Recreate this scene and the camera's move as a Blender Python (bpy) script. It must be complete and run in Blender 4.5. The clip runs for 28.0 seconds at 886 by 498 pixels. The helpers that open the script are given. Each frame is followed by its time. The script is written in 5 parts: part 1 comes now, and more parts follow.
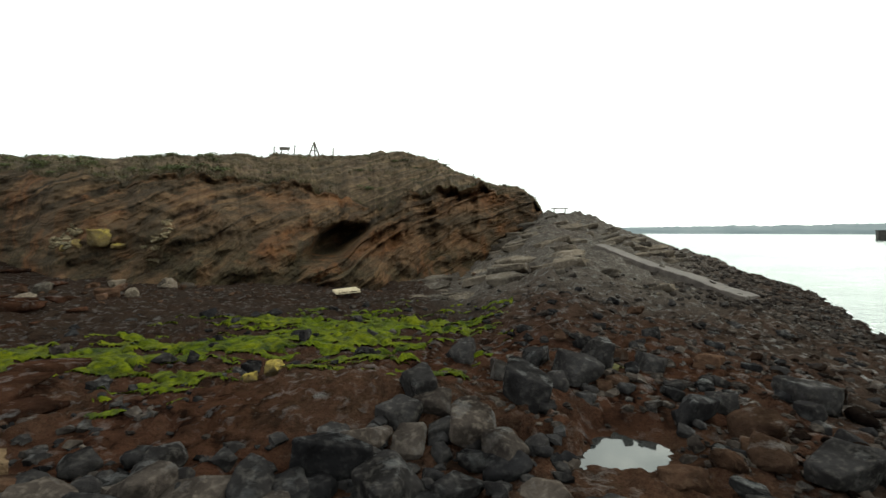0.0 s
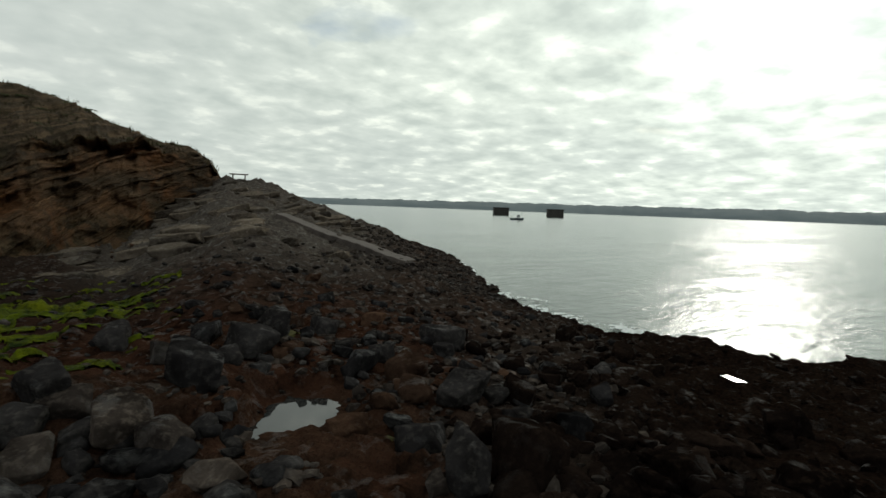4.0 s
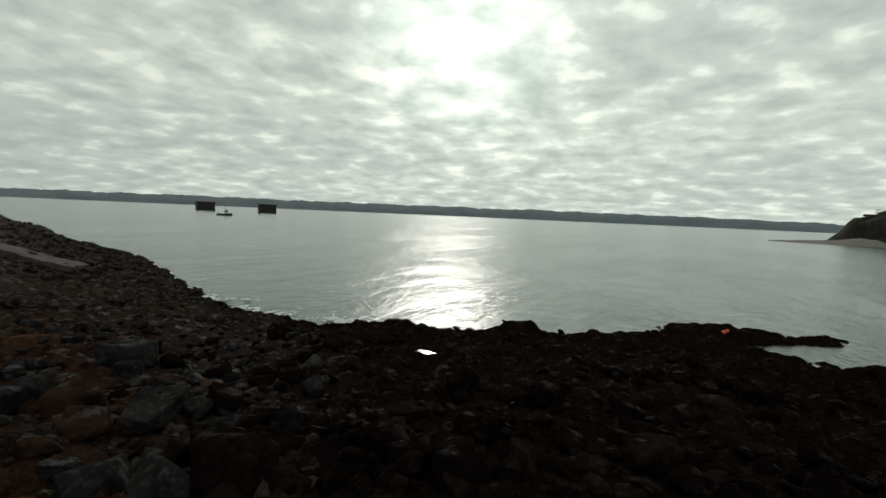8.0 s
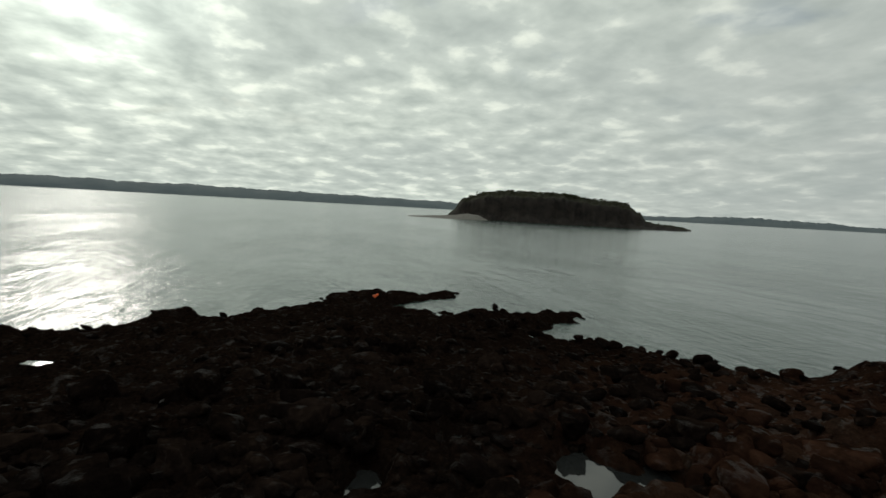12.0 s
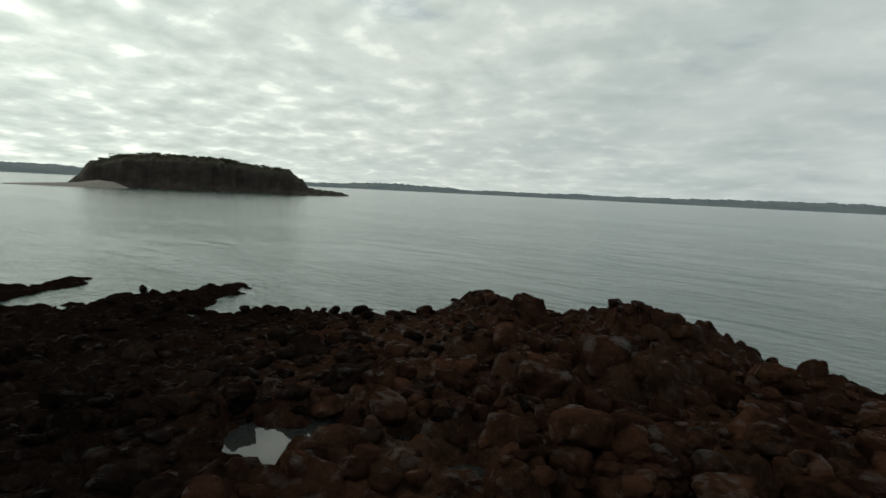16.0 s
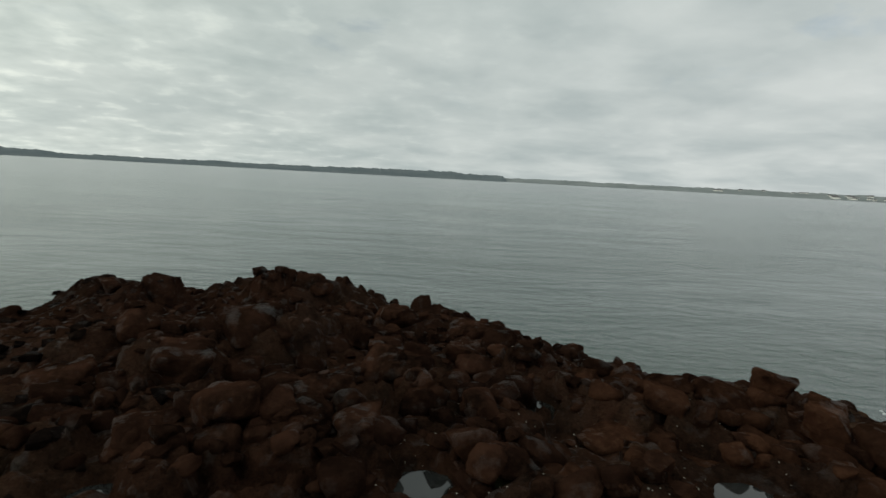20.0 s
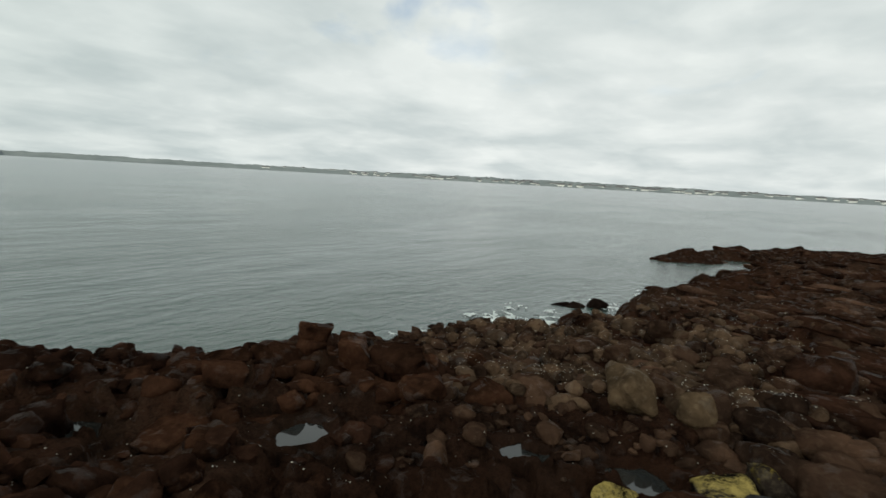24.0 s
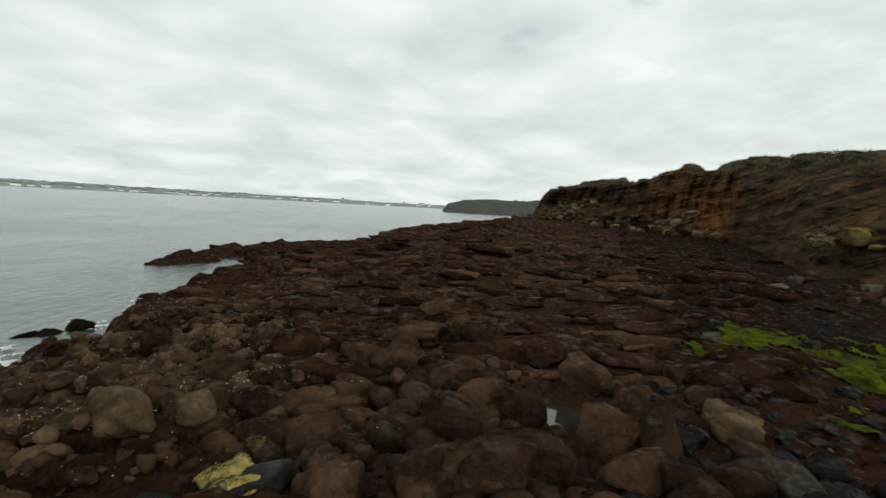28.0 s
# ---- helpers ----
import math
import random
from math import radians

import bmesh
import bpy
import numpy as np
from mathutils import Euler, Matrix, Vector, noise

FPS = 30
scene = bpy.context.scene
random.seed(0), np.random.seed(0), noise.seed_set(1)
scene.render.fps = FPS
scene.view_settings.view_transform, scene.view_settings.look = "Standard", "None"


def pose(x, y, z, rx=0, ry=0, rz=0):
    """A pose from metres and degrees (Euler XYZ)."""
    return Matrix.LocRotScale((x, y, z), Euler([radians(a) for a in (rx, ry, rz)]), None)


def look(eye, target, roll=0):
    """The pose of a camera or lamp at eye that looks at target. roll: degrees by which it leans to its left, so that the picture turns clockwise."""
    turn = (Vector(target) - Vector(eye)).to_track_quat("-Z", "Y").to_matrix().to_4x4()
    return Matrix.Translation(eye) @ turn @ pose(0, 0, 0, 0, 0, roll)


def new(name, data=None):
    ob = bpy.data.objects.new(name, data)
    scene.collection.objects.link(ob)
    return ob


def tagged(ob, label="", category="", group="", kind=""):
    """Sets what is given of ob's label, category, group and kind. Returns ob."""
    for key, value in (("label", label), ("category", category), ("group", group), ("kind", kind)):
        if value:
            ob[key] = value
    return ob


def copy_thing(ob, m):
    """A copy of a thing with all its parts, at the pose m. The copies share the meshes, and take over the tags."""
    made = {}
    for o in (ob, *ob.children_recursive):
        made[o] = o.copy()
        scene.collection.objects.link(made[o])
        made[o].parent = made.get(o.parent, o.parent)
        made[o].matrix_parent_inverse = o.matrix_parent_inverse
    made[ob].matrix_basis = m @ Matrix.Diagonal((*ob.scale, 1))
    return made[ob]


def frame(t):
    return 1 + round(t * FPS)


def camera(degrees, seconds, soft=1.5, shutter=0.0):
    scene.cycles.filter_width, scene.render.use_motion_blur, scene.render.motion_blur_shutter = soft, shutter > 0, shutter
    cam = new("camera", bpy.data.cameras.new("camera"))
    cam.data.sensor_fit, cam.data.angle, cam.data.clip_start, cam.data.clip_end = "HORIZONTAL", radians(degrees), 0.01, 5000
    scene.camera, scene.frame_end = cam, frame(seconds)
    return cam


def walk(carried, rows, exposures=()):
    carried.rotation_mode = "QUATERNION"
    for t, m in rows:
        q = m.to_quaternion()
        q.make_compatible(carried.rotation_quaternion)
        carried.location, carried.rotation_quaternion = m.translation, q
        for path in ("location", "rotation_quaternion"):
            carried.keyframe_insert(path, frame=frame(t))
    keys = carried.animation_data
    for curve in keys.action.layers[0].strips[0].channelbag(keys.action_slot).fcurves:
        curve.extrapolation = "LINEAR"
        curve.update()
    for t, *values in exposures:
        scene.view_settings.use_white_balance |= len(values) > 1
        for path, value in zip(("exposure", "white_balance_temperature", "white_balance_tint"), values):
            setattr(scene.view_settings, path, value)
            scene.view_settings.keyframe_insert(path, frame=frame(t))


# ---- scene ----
# ---------------------------------------------------------------- camera
# A turn on the spot at arm's length, 4.4 m above the sea: seconds, heading, tilt, lean
EYE_Z, REACH = 4.36, 0.27
TURN = [
    (0.0, 0.01, -1.97, -0.15),
    (0.5, -4.59, -2.28, -0.35),
    (1.0, -9.81, -2.62, -0.49),
    (1.5, -14.63, -2.89, -0.76),
    (2.0, -19.38, -3.43, -0.90),
    (2.5, -23.57, -3.97, -1.21),
    (3.0, -27.61, -4.33, -1.67),
    (3.5, -31.78, -4.56, -1.91),
    (5.5, -45.67, -5.02, -2.96),
    (6.0, -49.70, -4.68, -3.07),
    (6.5, -54.28, -4.56, -3.07),
    (7.0, -59.01, -4.53, -2.97),
    (7.5, -63.63, -4.28, -2.96),
    (8.0, -67.91, -3.99, -2.52),
    (8.5, -71.70, -3.66, -2.18),
    (9.0, -75.41, -3.59, -2.22),
    (9.5, -79.98, -3.79, -2.58),
    (10.0, -85.63, -4.07, -3.13),
    (10.5, -91.28, -4.30, -3.43),
    (11.0, -96.38, -4.62, -3.44),
    (11.5, -100.82, -4.78, -3.24),
    (12.0, -105.39, -4.75, -3.15),
    (12.5, -110.04, -4.62, -2.99),
    (14.5, -126.28, -5.62, -2.55),
    (15.0, -131.92, -5.90, -2.87),
    (15.5, -137.86, -6.16, -3.07),
    (16.0, -142.98, -6.60, -2.80),
    (16.5, -147.89, -6.99, -2.49),
    (17.0, -152.14, -7.30, -2.68),
    (17.5, -156.78, -7.54, -2.80),
    (18.0, -161.86, -7.65, -2.42),
    (18.5, -166.88, -7.81, -2.39),
    (19.0, -171.58, -7.92, -2.40),
    (19.5, -176.67, -7.97, -2.85),
    (20.0, -182.62, -8.24, -3.08),
    (20.5, -188.87, -8.80, -3.21),
    (22.5, -211.13, -8.63, -3.80),
    (23.0, -217.58, -8.45, -3.58),
    (23.5, -224.55, -8.20, -3.45),
    (24.0, -231.26, -8.04, -3.25),
    (24.5, -237.46, -7.84, -3.38),
    (25.0, -243.81, -7.59, -3.45),
    (25.5, -250.70, -7.25, -3.39),
    (26.0, -258.03, -6.84, -3.71),
    (26.5, -265.07, -6.37, -3.83),
    (27.0, -271.85, -5.81, -3.98),
    (27.5, -278.44, -5.02, -3.72),
    (28.0, -285.45, -4.75, -3.02),
]
# seconds, stops: the clip's camera closes down towards the bright water and opens up again
STOPS = [(0.0, 1.5), (1.0, 0.95), (2.0, 0.5), (3.0, 0.28), (5.5, -0.16), (8.0, -0.36), (11.0, -0.42), (13.5, -0.32), (15.0, -0.12), (18.0, 0.1), (20.0, 0.02), (22.5, 0.3), (24.0, 0.32), (28.0, 0.42)]
cam = camera(84.0, 28.0, soft=1.5, shutter=0.25)
walk(cam, [(t, pose(-REACH * math.sin(radians(heading)), REACH * math.cos(radians(heading)), EYE_Z, 90 + tilt, lean, heading)) for t, heading, tilt, lean in TURN], STOPS)

# ---------------------------------------------------------------- sky and sun
SUN_AZ, SUN_EL = -69.0, 20.0


def heading_vector(az, el=0.0):
    a, e = radians(az), radians(el)
    return Vector((-math.sin(a) * math.cos(e), math.cos(a) * math.cos(e), math.sin(e)))


class Nodes:
    """Short way to chain shader nodes."""

    def __init__(self, tree):
        self.tree = tree
        tree.nodes.clear()

    def add(self, kind, links=None, **values):
        n = self.tree.nodes.new(kind)
        for k, v in values.items():
            setattr(n, k, v)
        for k, v in (links or {}).items():
            if isinstance(v, bpy.types.NodeSocket):
                self.tree.links.new(v, n.inputs[k])
            else:
                n.inputs[k].default_value = v
        return n

    def math(self, op, a, b=0.0, clamp=False):
        return self.add("ShaderNodeMath", {0: a, 1: b}, operation=op, use_clamp=clamp).outputs[0]

    def mix(self, fac, a, b, blend="MIX"):
        n = self.add("ShaderNodeMix", data_type="RGBA", blend_type=blend)
        for i, v in ((0, fac), (6, a), (7, b)):
            if isinstance(v, bpy.types.NodeSocket):
                self.tree.links.new(v, n.inputs[i])
            else:
                n.inputs[i].default_value = (*v, 1.0) if isinstance(v, tuple) and len(v) == 3 else v
        return n.outputs[2]

    def noise(self, vec, scale, detail=6.0, rough=0.55, distortion=0.0):
        links = {"Scale": scale, "Detail": detail, "Roughness": rough, "Distortion": distortion}
        if vec is not None:
            links["Vector"] = vec
        return self.add("ShaderNodeTexNoise", links).outputs[0]

    def span(self, value, lo, hi, a=0.0, b=1.0):
        return self.add("ShaderNodeMapRange", {0: value, 1: lo, 2: hi, 3: a, 4: b}).outputs[0]


world = bpy.data.worlds.new("overcast_sky")
world.use_nodes = True
scene.world = world
w = Nodes(world.node_tree)
way = w.add("ShaderNodeTexCoord").outputs["Generated"]
clear = w.add("ShaderNodeTexSky", sky_type="NISHITA", sun_disc=False, sun_elevation=radians(SUN_EL), sun_rotation=radians(-SUN_AZ))
parts = w.add("ShaderNodeSeparateXYZ", {0: way})
up = w.math("ADD", w.math("MAXIMUM", parts.outputs[2], 0.0), 0.19)
deck = w.add("ShaderNodeCombineXYZ", {0: w.math("DIVIDE", parts.outputs[0], up), 1: w.math("DIVIDE", parts.outputs[1], up), 2: 0.0}).outputs[0]
billow = w.noise(deck, 5.0, 6.0, 0.5, 0.12)
broad = w.noise(deck, 0.8, 4.0, 0.5, 0.3)
# a cloud sheet between grey undersides and lit breaks
sheet = w.mix(w.span(billow, 0.34, 0.62), (5.0, 5.65, 5.4), (6.9, 7.5, 7.1))
sheet = w.mix(w.span(broad, 0.36, 0.64, 0.0, 0.6), sheet, (4.6, 5.15, 5.1))
sheet = w.mix(w.span(billow, 0.57, 0.72, 0.0, 0.65), sheet, (9.2, 9.7, 8.9))
toward = w.add("ShaderNodeVectorMath", {0: way, 1: heading_vector(SUN_AZ, SUN_EL + 1)}, operation="DOT_PRODUCT").outputs["Value"]
# the sheet flattens out away from the sun, and thin cloud glows round it
soft = w.mix(w.span(w.noise(deck, 1.5, 5.0, 0.48, 0.25), 0.36, 0.64), (4.85, 5.4, 5.3), (6.9, 7.3, 7.0))
sheet = w.mix(w.span(toward, -0.5, 0.75, 0.85, 0.0), sheet, soft)
near_sun = w.math("MAXIMUM", toward, 0.0)
wide_glow = w.math("MAXIMUM", w.add("ShaderNodeVectorMath", {0: way, 1: heading_vector(SUN_AZ - 14, SUN_EL)}, operation="DOT_PRODUCT").outputs["Value"], 0.0)
glow = w.math("ADD", w.math("MULTIPLY", w.math("POWER", wide_glow, 2.5), 0.44), w.math("MULTIPLY", w.math("POWER", near_sun, 85.0), 1.4))
glow = w.math("MULTIPLY", glow, w.span(billow, 0.3, 0.65, 0.6, 1.25))
lit = w.mix(1.0, sheet, w.add("ShaderNodeCombineXYZ", {0: w.math("ADD", glow, 1.0), 1: w.math("ADD", glow, 1.0), 2: w.math("ADD", w.math("MULTIPLY", glow, 0.94), 1.0)}).outputs[0], "MULTIPLY")
gaps = w.math("MULTIPLY", w.span(w.noise(deck, 1.9, 5.0, 0.5, 0.4), 0.60, 0.72, 0.0, 0.5), w.span(parts.outputs[2], 0.12, 0.3))
sky_colour = w.mix(gaps, lit, clear.outputs[0])
sky_colour = w.mix(1.0, sky_colour, w.mix(w.span(toward, -0.9, 0.9), (0.98, 0.972, 0.988), (1.0, 1.0, 0.953)), "MULTIPLY")
# a thicker, bluer bank of cloud over the open water
bank = w.add("ShaderNodeVectorMath", {0: way, 1: heading_vector(-186, 18)}, operation="DOT_PRODUCT").outputs["Value"]
sky_colour = w.mix(1.0, sky_colour, w.mix(w.span(bank, 0.72, 1.0), (1.0, 1.0, 1.0), (0.86, 0.885, 0.895)), "MULTIPLY")
back = w.add("ShaderNodeBackground", {0: sky_colour, 1: 0.1})
w.tree.links.new(back.outputs[0], w.add("ShaderNodeOutputWorld").inputs[0])

lamp = bpy.data.lights.new("sun", "SUN")
lamp.energy, lamp.angle, lamp.color = 0.5, radians(10), (1.0, 0.95, 0.86)
sun = new("sun", lamp)
sun.matrix_world = look(heading_vector(SUN_AZ, SUN_EL) * 100, (0, 0, 0))

# ---------------------------------------------------------------- materials
def material(name):
    m = bpy.data.materials.new(name)
    m.use_nodes = True
    return m, Nodes(m.node_tree)


def finish(n, colour, rough=0.7, height=None, depth=0.02, strength=0.6, spec=0.5, metal=0.0):
    links = {"Base Color": colour, "Roughness": rough, "Specular IOR Level": spec, "Metallic": metal}
    if height is not None:
        links["Normal"] = n.add("ShaderNodeBump", {"Height": height, "Distance": depth, "Strength": strength}).outputs[0]
    b = n.add("ShaderNodeBsdfPrincipled", links)
    n.tree.links.new(b.outputs[0], n.add("ShaderNodeOutputMaterial").inputs[0])


def rock(name, dark, mid, pale, grain=9.0, patch=1.1, wet=0.55, relief=0.075, sheen=0.3, lichen=None, lichen_share=0.0, mottle=0.75):
    """Weathered stone: patches, grain, pale scuffs, a damp sheen, each stone a little different."""
    m, n = material(name)
    pos = n.add("ShaderNodeNewGeometry").outputs["Position"]
    each = n.math("FRACT", n.math("ADD", n.add("ShaderNodeObjectInfo").outputs["Random"], n.add("ShaderNodeNewGeometry").outputs["Random Per Island"]))
    big = n.noise(pos, patch, 5.0, 0.6, 0.5)
    fine = n.noise(pos, grain, 9.0, 0.65)
    c = n.mix(n.span(big, 0.34, 0.64), dark, mid)
    c = n.mix(n.span(fine, 0.50, 0.70, 0.0, 0.9 * mottle), c, pale)
    c = n.mix(n.span(n.noise(pos, grain * 0.45, 6.0, 0.7, 0.6), 0.5, 0.66, 0.0, 0.75 * mottle), c, dark)
    c = n.mix(n.span(n.noise(pos, grain * 4, 4.0, 0.6), 0.5, 0.75, 0.0, 0.5 * mottle), c, dark)
    c = n.mix(0.8, c, n.mix(each, (0.55, 0.55, 0.57), (1.6, 1.5, 1.4)), "MULTIPLY")
    if lichen:
        spots = n.math("ADD", n.math("MULTIPLY", n.noise(pos, 2.2, 8.0, 0.7, 0.3), 0.75), n.math("MULTIPLY", n.noise(pos, 28.0, 4.0, 0.7), 0.25))
        up_face = n.add("ShaderNodeSeparateXYZ", {0: n.add("ShaderNodeNewGeometry").outputs["Normal"]}).outputs[2]
        c = n.mix(n.math("MULTIPLY", n.span(spots, lichen_share, lichen_share + 0.09), n.span(up_face, 0.0, 0.6)), c, n.mix(n.span(fine, 0.4, 0.65), lichen, tuple(0.45 * q for q in lichen)))
    h = n.math("ADD", n.math("MULTIPLY", fine, 0.8), n.math("MULTIPLY", n.noise(pos, grain * 0.3, 7.0, 0.65), 2.0))
    gloss = n.span(n.noise(pos, 3.1, 4.0, 0.6), 0.55, 0.72, 0.0, sheen)
    finish(n, c, n.span(big, 0.3, 0.7, wet, wet + 0.25), h, relief, 0.9, gloss)
    return m


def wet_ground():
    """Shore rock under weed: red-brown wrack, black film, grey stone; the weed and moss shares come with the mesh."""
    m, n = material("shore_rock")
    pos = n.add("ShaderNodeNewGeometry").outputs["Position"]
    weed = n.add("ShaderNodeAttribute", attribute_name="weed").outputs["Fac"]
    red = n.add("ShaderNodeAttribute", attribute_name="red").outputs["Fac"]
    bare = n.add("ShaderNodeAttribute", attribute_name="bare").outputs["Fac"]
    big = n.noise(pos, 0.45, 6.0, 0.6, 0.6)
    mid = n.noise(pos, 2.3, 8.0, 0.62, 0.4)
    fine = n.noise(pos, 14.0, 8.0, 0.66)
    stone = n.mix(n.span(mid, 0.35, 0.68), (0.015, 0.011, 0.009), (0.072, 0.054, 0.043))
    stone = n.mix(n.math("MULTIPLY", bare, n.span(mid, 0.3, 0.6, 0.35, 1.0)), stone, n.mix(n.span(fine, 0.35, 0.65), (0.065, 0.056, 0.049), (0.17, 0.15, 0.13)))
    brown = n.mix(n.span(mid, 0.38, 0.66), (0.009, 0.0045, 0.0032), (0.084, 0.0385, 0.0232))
    # black weed, its colour lowered further for the backlit shore's shade
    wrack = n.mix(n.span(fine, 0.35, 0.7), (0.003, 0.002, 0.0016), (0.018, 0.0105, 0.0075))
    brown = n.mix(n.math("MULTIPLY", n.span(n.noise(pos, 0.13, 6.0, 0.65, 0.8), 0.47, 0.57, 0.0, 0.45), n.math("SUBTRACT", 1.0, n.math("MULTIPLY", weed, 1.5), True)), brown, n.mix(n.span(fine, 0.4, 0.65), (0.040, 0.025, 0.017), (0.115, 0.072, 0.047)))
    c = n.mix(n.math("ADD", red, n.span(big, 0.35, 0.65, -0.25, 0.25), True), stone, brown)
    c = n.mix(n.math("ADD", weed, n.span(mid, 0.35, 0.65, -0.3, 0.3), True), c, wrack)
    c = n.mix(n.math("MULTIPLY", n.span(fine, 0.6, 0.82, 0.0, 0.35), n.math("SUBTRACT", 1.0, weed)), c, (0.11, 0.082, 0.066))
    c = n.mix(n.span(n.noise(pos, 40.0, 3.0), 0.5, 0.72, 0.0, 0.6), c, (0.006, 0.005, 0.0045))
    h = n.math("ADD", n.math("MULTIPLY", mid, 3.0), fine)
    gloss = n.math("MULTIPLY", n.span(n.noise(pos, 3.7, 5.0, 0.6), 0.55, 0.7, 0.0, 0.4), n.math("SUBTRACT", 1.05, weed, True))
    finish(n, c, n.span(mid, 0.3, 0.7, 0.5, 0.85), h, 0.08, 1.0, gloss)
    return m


def sea_water():
    m, n = material("sea_water")
    pos = n.add("ShaderNodeNewGeometry").outputs["Position"]
    long_wave = n.noise(n.add("ShaderNodeMapping", {"Vector": pos, "Rotation": (0, 0, radians(25)), "Scale": (0.5, 1.5, 1.0)}).outputs[0], 0.28, 3.0, 0.5, 0.3)
    chop = n.noise(n.add("ShaderNodeMapping", {"Vector": pos, "Rotation": (0, 0, radians(-12)), "Scale": (0.7, 1.3, 1.0)}).outputs[0], 1.9, 5.0, 0.6, 0.4)
    ripple = n.noise(pos, 8.0, 3.0, 0.6, 0.3)
    calm = n.noise(n.add("ShaderNodeMapping", {"Vector": pos, "Rotation": (0, 0, radians(15)), "Scale": (0.6, 1.6, 1.0)}).outputs[0], 0.045, 5.0, 0.6, 0.8)
    h = n.math("ADD", n.math("MULTIPLY", long_wave, 1.5), n.math("ADD", n.math("MULTIPLY", chop, n.math("MULTIPLY", n.span(calm, 0.38, 0.62, 0.4, 1.9), n.span(n.add("ShaderNodeSeparateXYZ", {0: pos}).outputs[0], -70.0, 50.0, 0.65, 0.30))), n.math("MULTIPLY", ripple, 0.035)))
    c = n.mix(n.span(calm, 0.35, 0.65), (0.030, 0.056, 0.050), (0.050, 0.076, 0.066))
    finish(n, c, 0.17, h, 0.25, 0.62, 0.5)
    return m


def pool_water():
    m, n = material("pool_water")
    pos = n.add("ShaderNodeNewGeometry").outputs["Position"]
    finish(n, n.mix(n.noise(pos, 1.5), (0.012, 0.014, 0.015), (0.03, 0.03, 0.028)), 0.04, n.noise(pos, 9.0, 2.0), 0.002, 0.3, 0.6)
    return m


def plain(name, a, b, scale=3.0, rough=0.8, relief=0.01, spec=0.3):
    """A two-tone surface with grain for everything small."""
    m, n = material(name)
    pos = n.add("ShaderNodeNewGeometry").outputs["Position"]
    each = n.add("ShaderNodeObjectInfo").outputs["Random"]
    v = n.noise(pos, scale, 8.0, 0.65, 0.3)
    c = n.mix(n.span(v, 0.32, 0.68), a, b)
    c = n.mix(0.6, c, n.mix(each, (0.8, 0.8, 0.8), (1.15, 1.15, 1.12)), "MULTIPLY")
    finish(n, c, rough, v, relief, 0.6, spec)
    return m


def cliff_rock():
    """Dipping beds of brown, rust and grey; the bed height, rust and olive shares come with the mesh."""
    m, n = material("cliff_rock")
    pos = n.add("ShaderNodeNewGeometry").outputs["Position"]
    bed = n.add("ShaderNodeAttribute", attribute_name="bed").outputs["Fac"]
    rust = n.add("ShaderNodeAttribute", attribute_name="rust").outputs["Fac"]
    grass = n.add("ShaderNodeAttribute", attribute_name="grass").outputs["Fac"]
    wob = n.math("ADD", bed, n.math("MULTIPLY", n.noise(pos, 0.5, 5.0, 0.6), 0.9))
    line = n.add("ShaderNodeTexNoise", {"W": wob, "Scale": 2.1, "Detail": 5.0, "Roughness": 0.65}, noise_dimensions="1D").outputs[0]
    mid = n.noise(pos, 0.8, 8.0, 0.62, 0.4)
    fine = n.noise(pos, 6.0, 8.0, 0.66)
    c = n.mix(n.span(line, 0.38, 0.62), (0.018, 0.013, 0.0095), (0.140, 0.083, 0.044))
    c = n.mix(n.span(n.noise(pos, 0.35, 5.0, 0.6), 0.42, 0.62, 0.0, 0.8), c, (0.070, 0.048, 0.030))
    c = n.mix(n.math("MULTIPLY", rust, n.span(mid, 0.3, 0.6, 0.5, 1.0)), c, (0.25, 0.095, 0.032))
    c = n.mix(n.math("MULTIPLY", grass, n.span(mid, 0.38, 0.58)), c, n.mix(n.span(fine, 0.4, 0.6), (0.018, 0.014, 0.009), (0.062, 0.048, 0.026)))
    c = n.mix(n.span(n.noise(pos, 0.22, 6.0, 0.62, 0.9), 0.52, 0.66, 0.0, 0.75), c, n.mix(n.span(mid, 0.35, 0.62), (0.062, 0.026, 0.012), (0.190, 0.080, 0.032)))
    c = n.mix(n.span(n.noise(pos, 0.30, 7.0, 0.66, 1.1), 0.47, 0.60, 0.0, 0.8), c, n.mix(n.span(fine, 0.4, 0.65), (0.013, 0.010, 0.007), (0.046, 0.034, 0.021)))
    c = n.mix(n.span(fine, 0.6, 0.82, 0.0, 0.5), c, (0.17, 0.135, 0.095))
    c = n.mix(n.span(n.noise(pos, 15.0, 4.0), 0.5, 0.72, 0.0, 0.6), c, (0.02, 0.016, 0.013))
    h = n.math("ADD", n.math("MULTIPLY", line, 4.0), n.math("ADD", n.math("MULTIPLY", mid, 2.0), fine))
    finish(n, c, 0.95, h, 0.14, 1.0, 0.05)
    return m


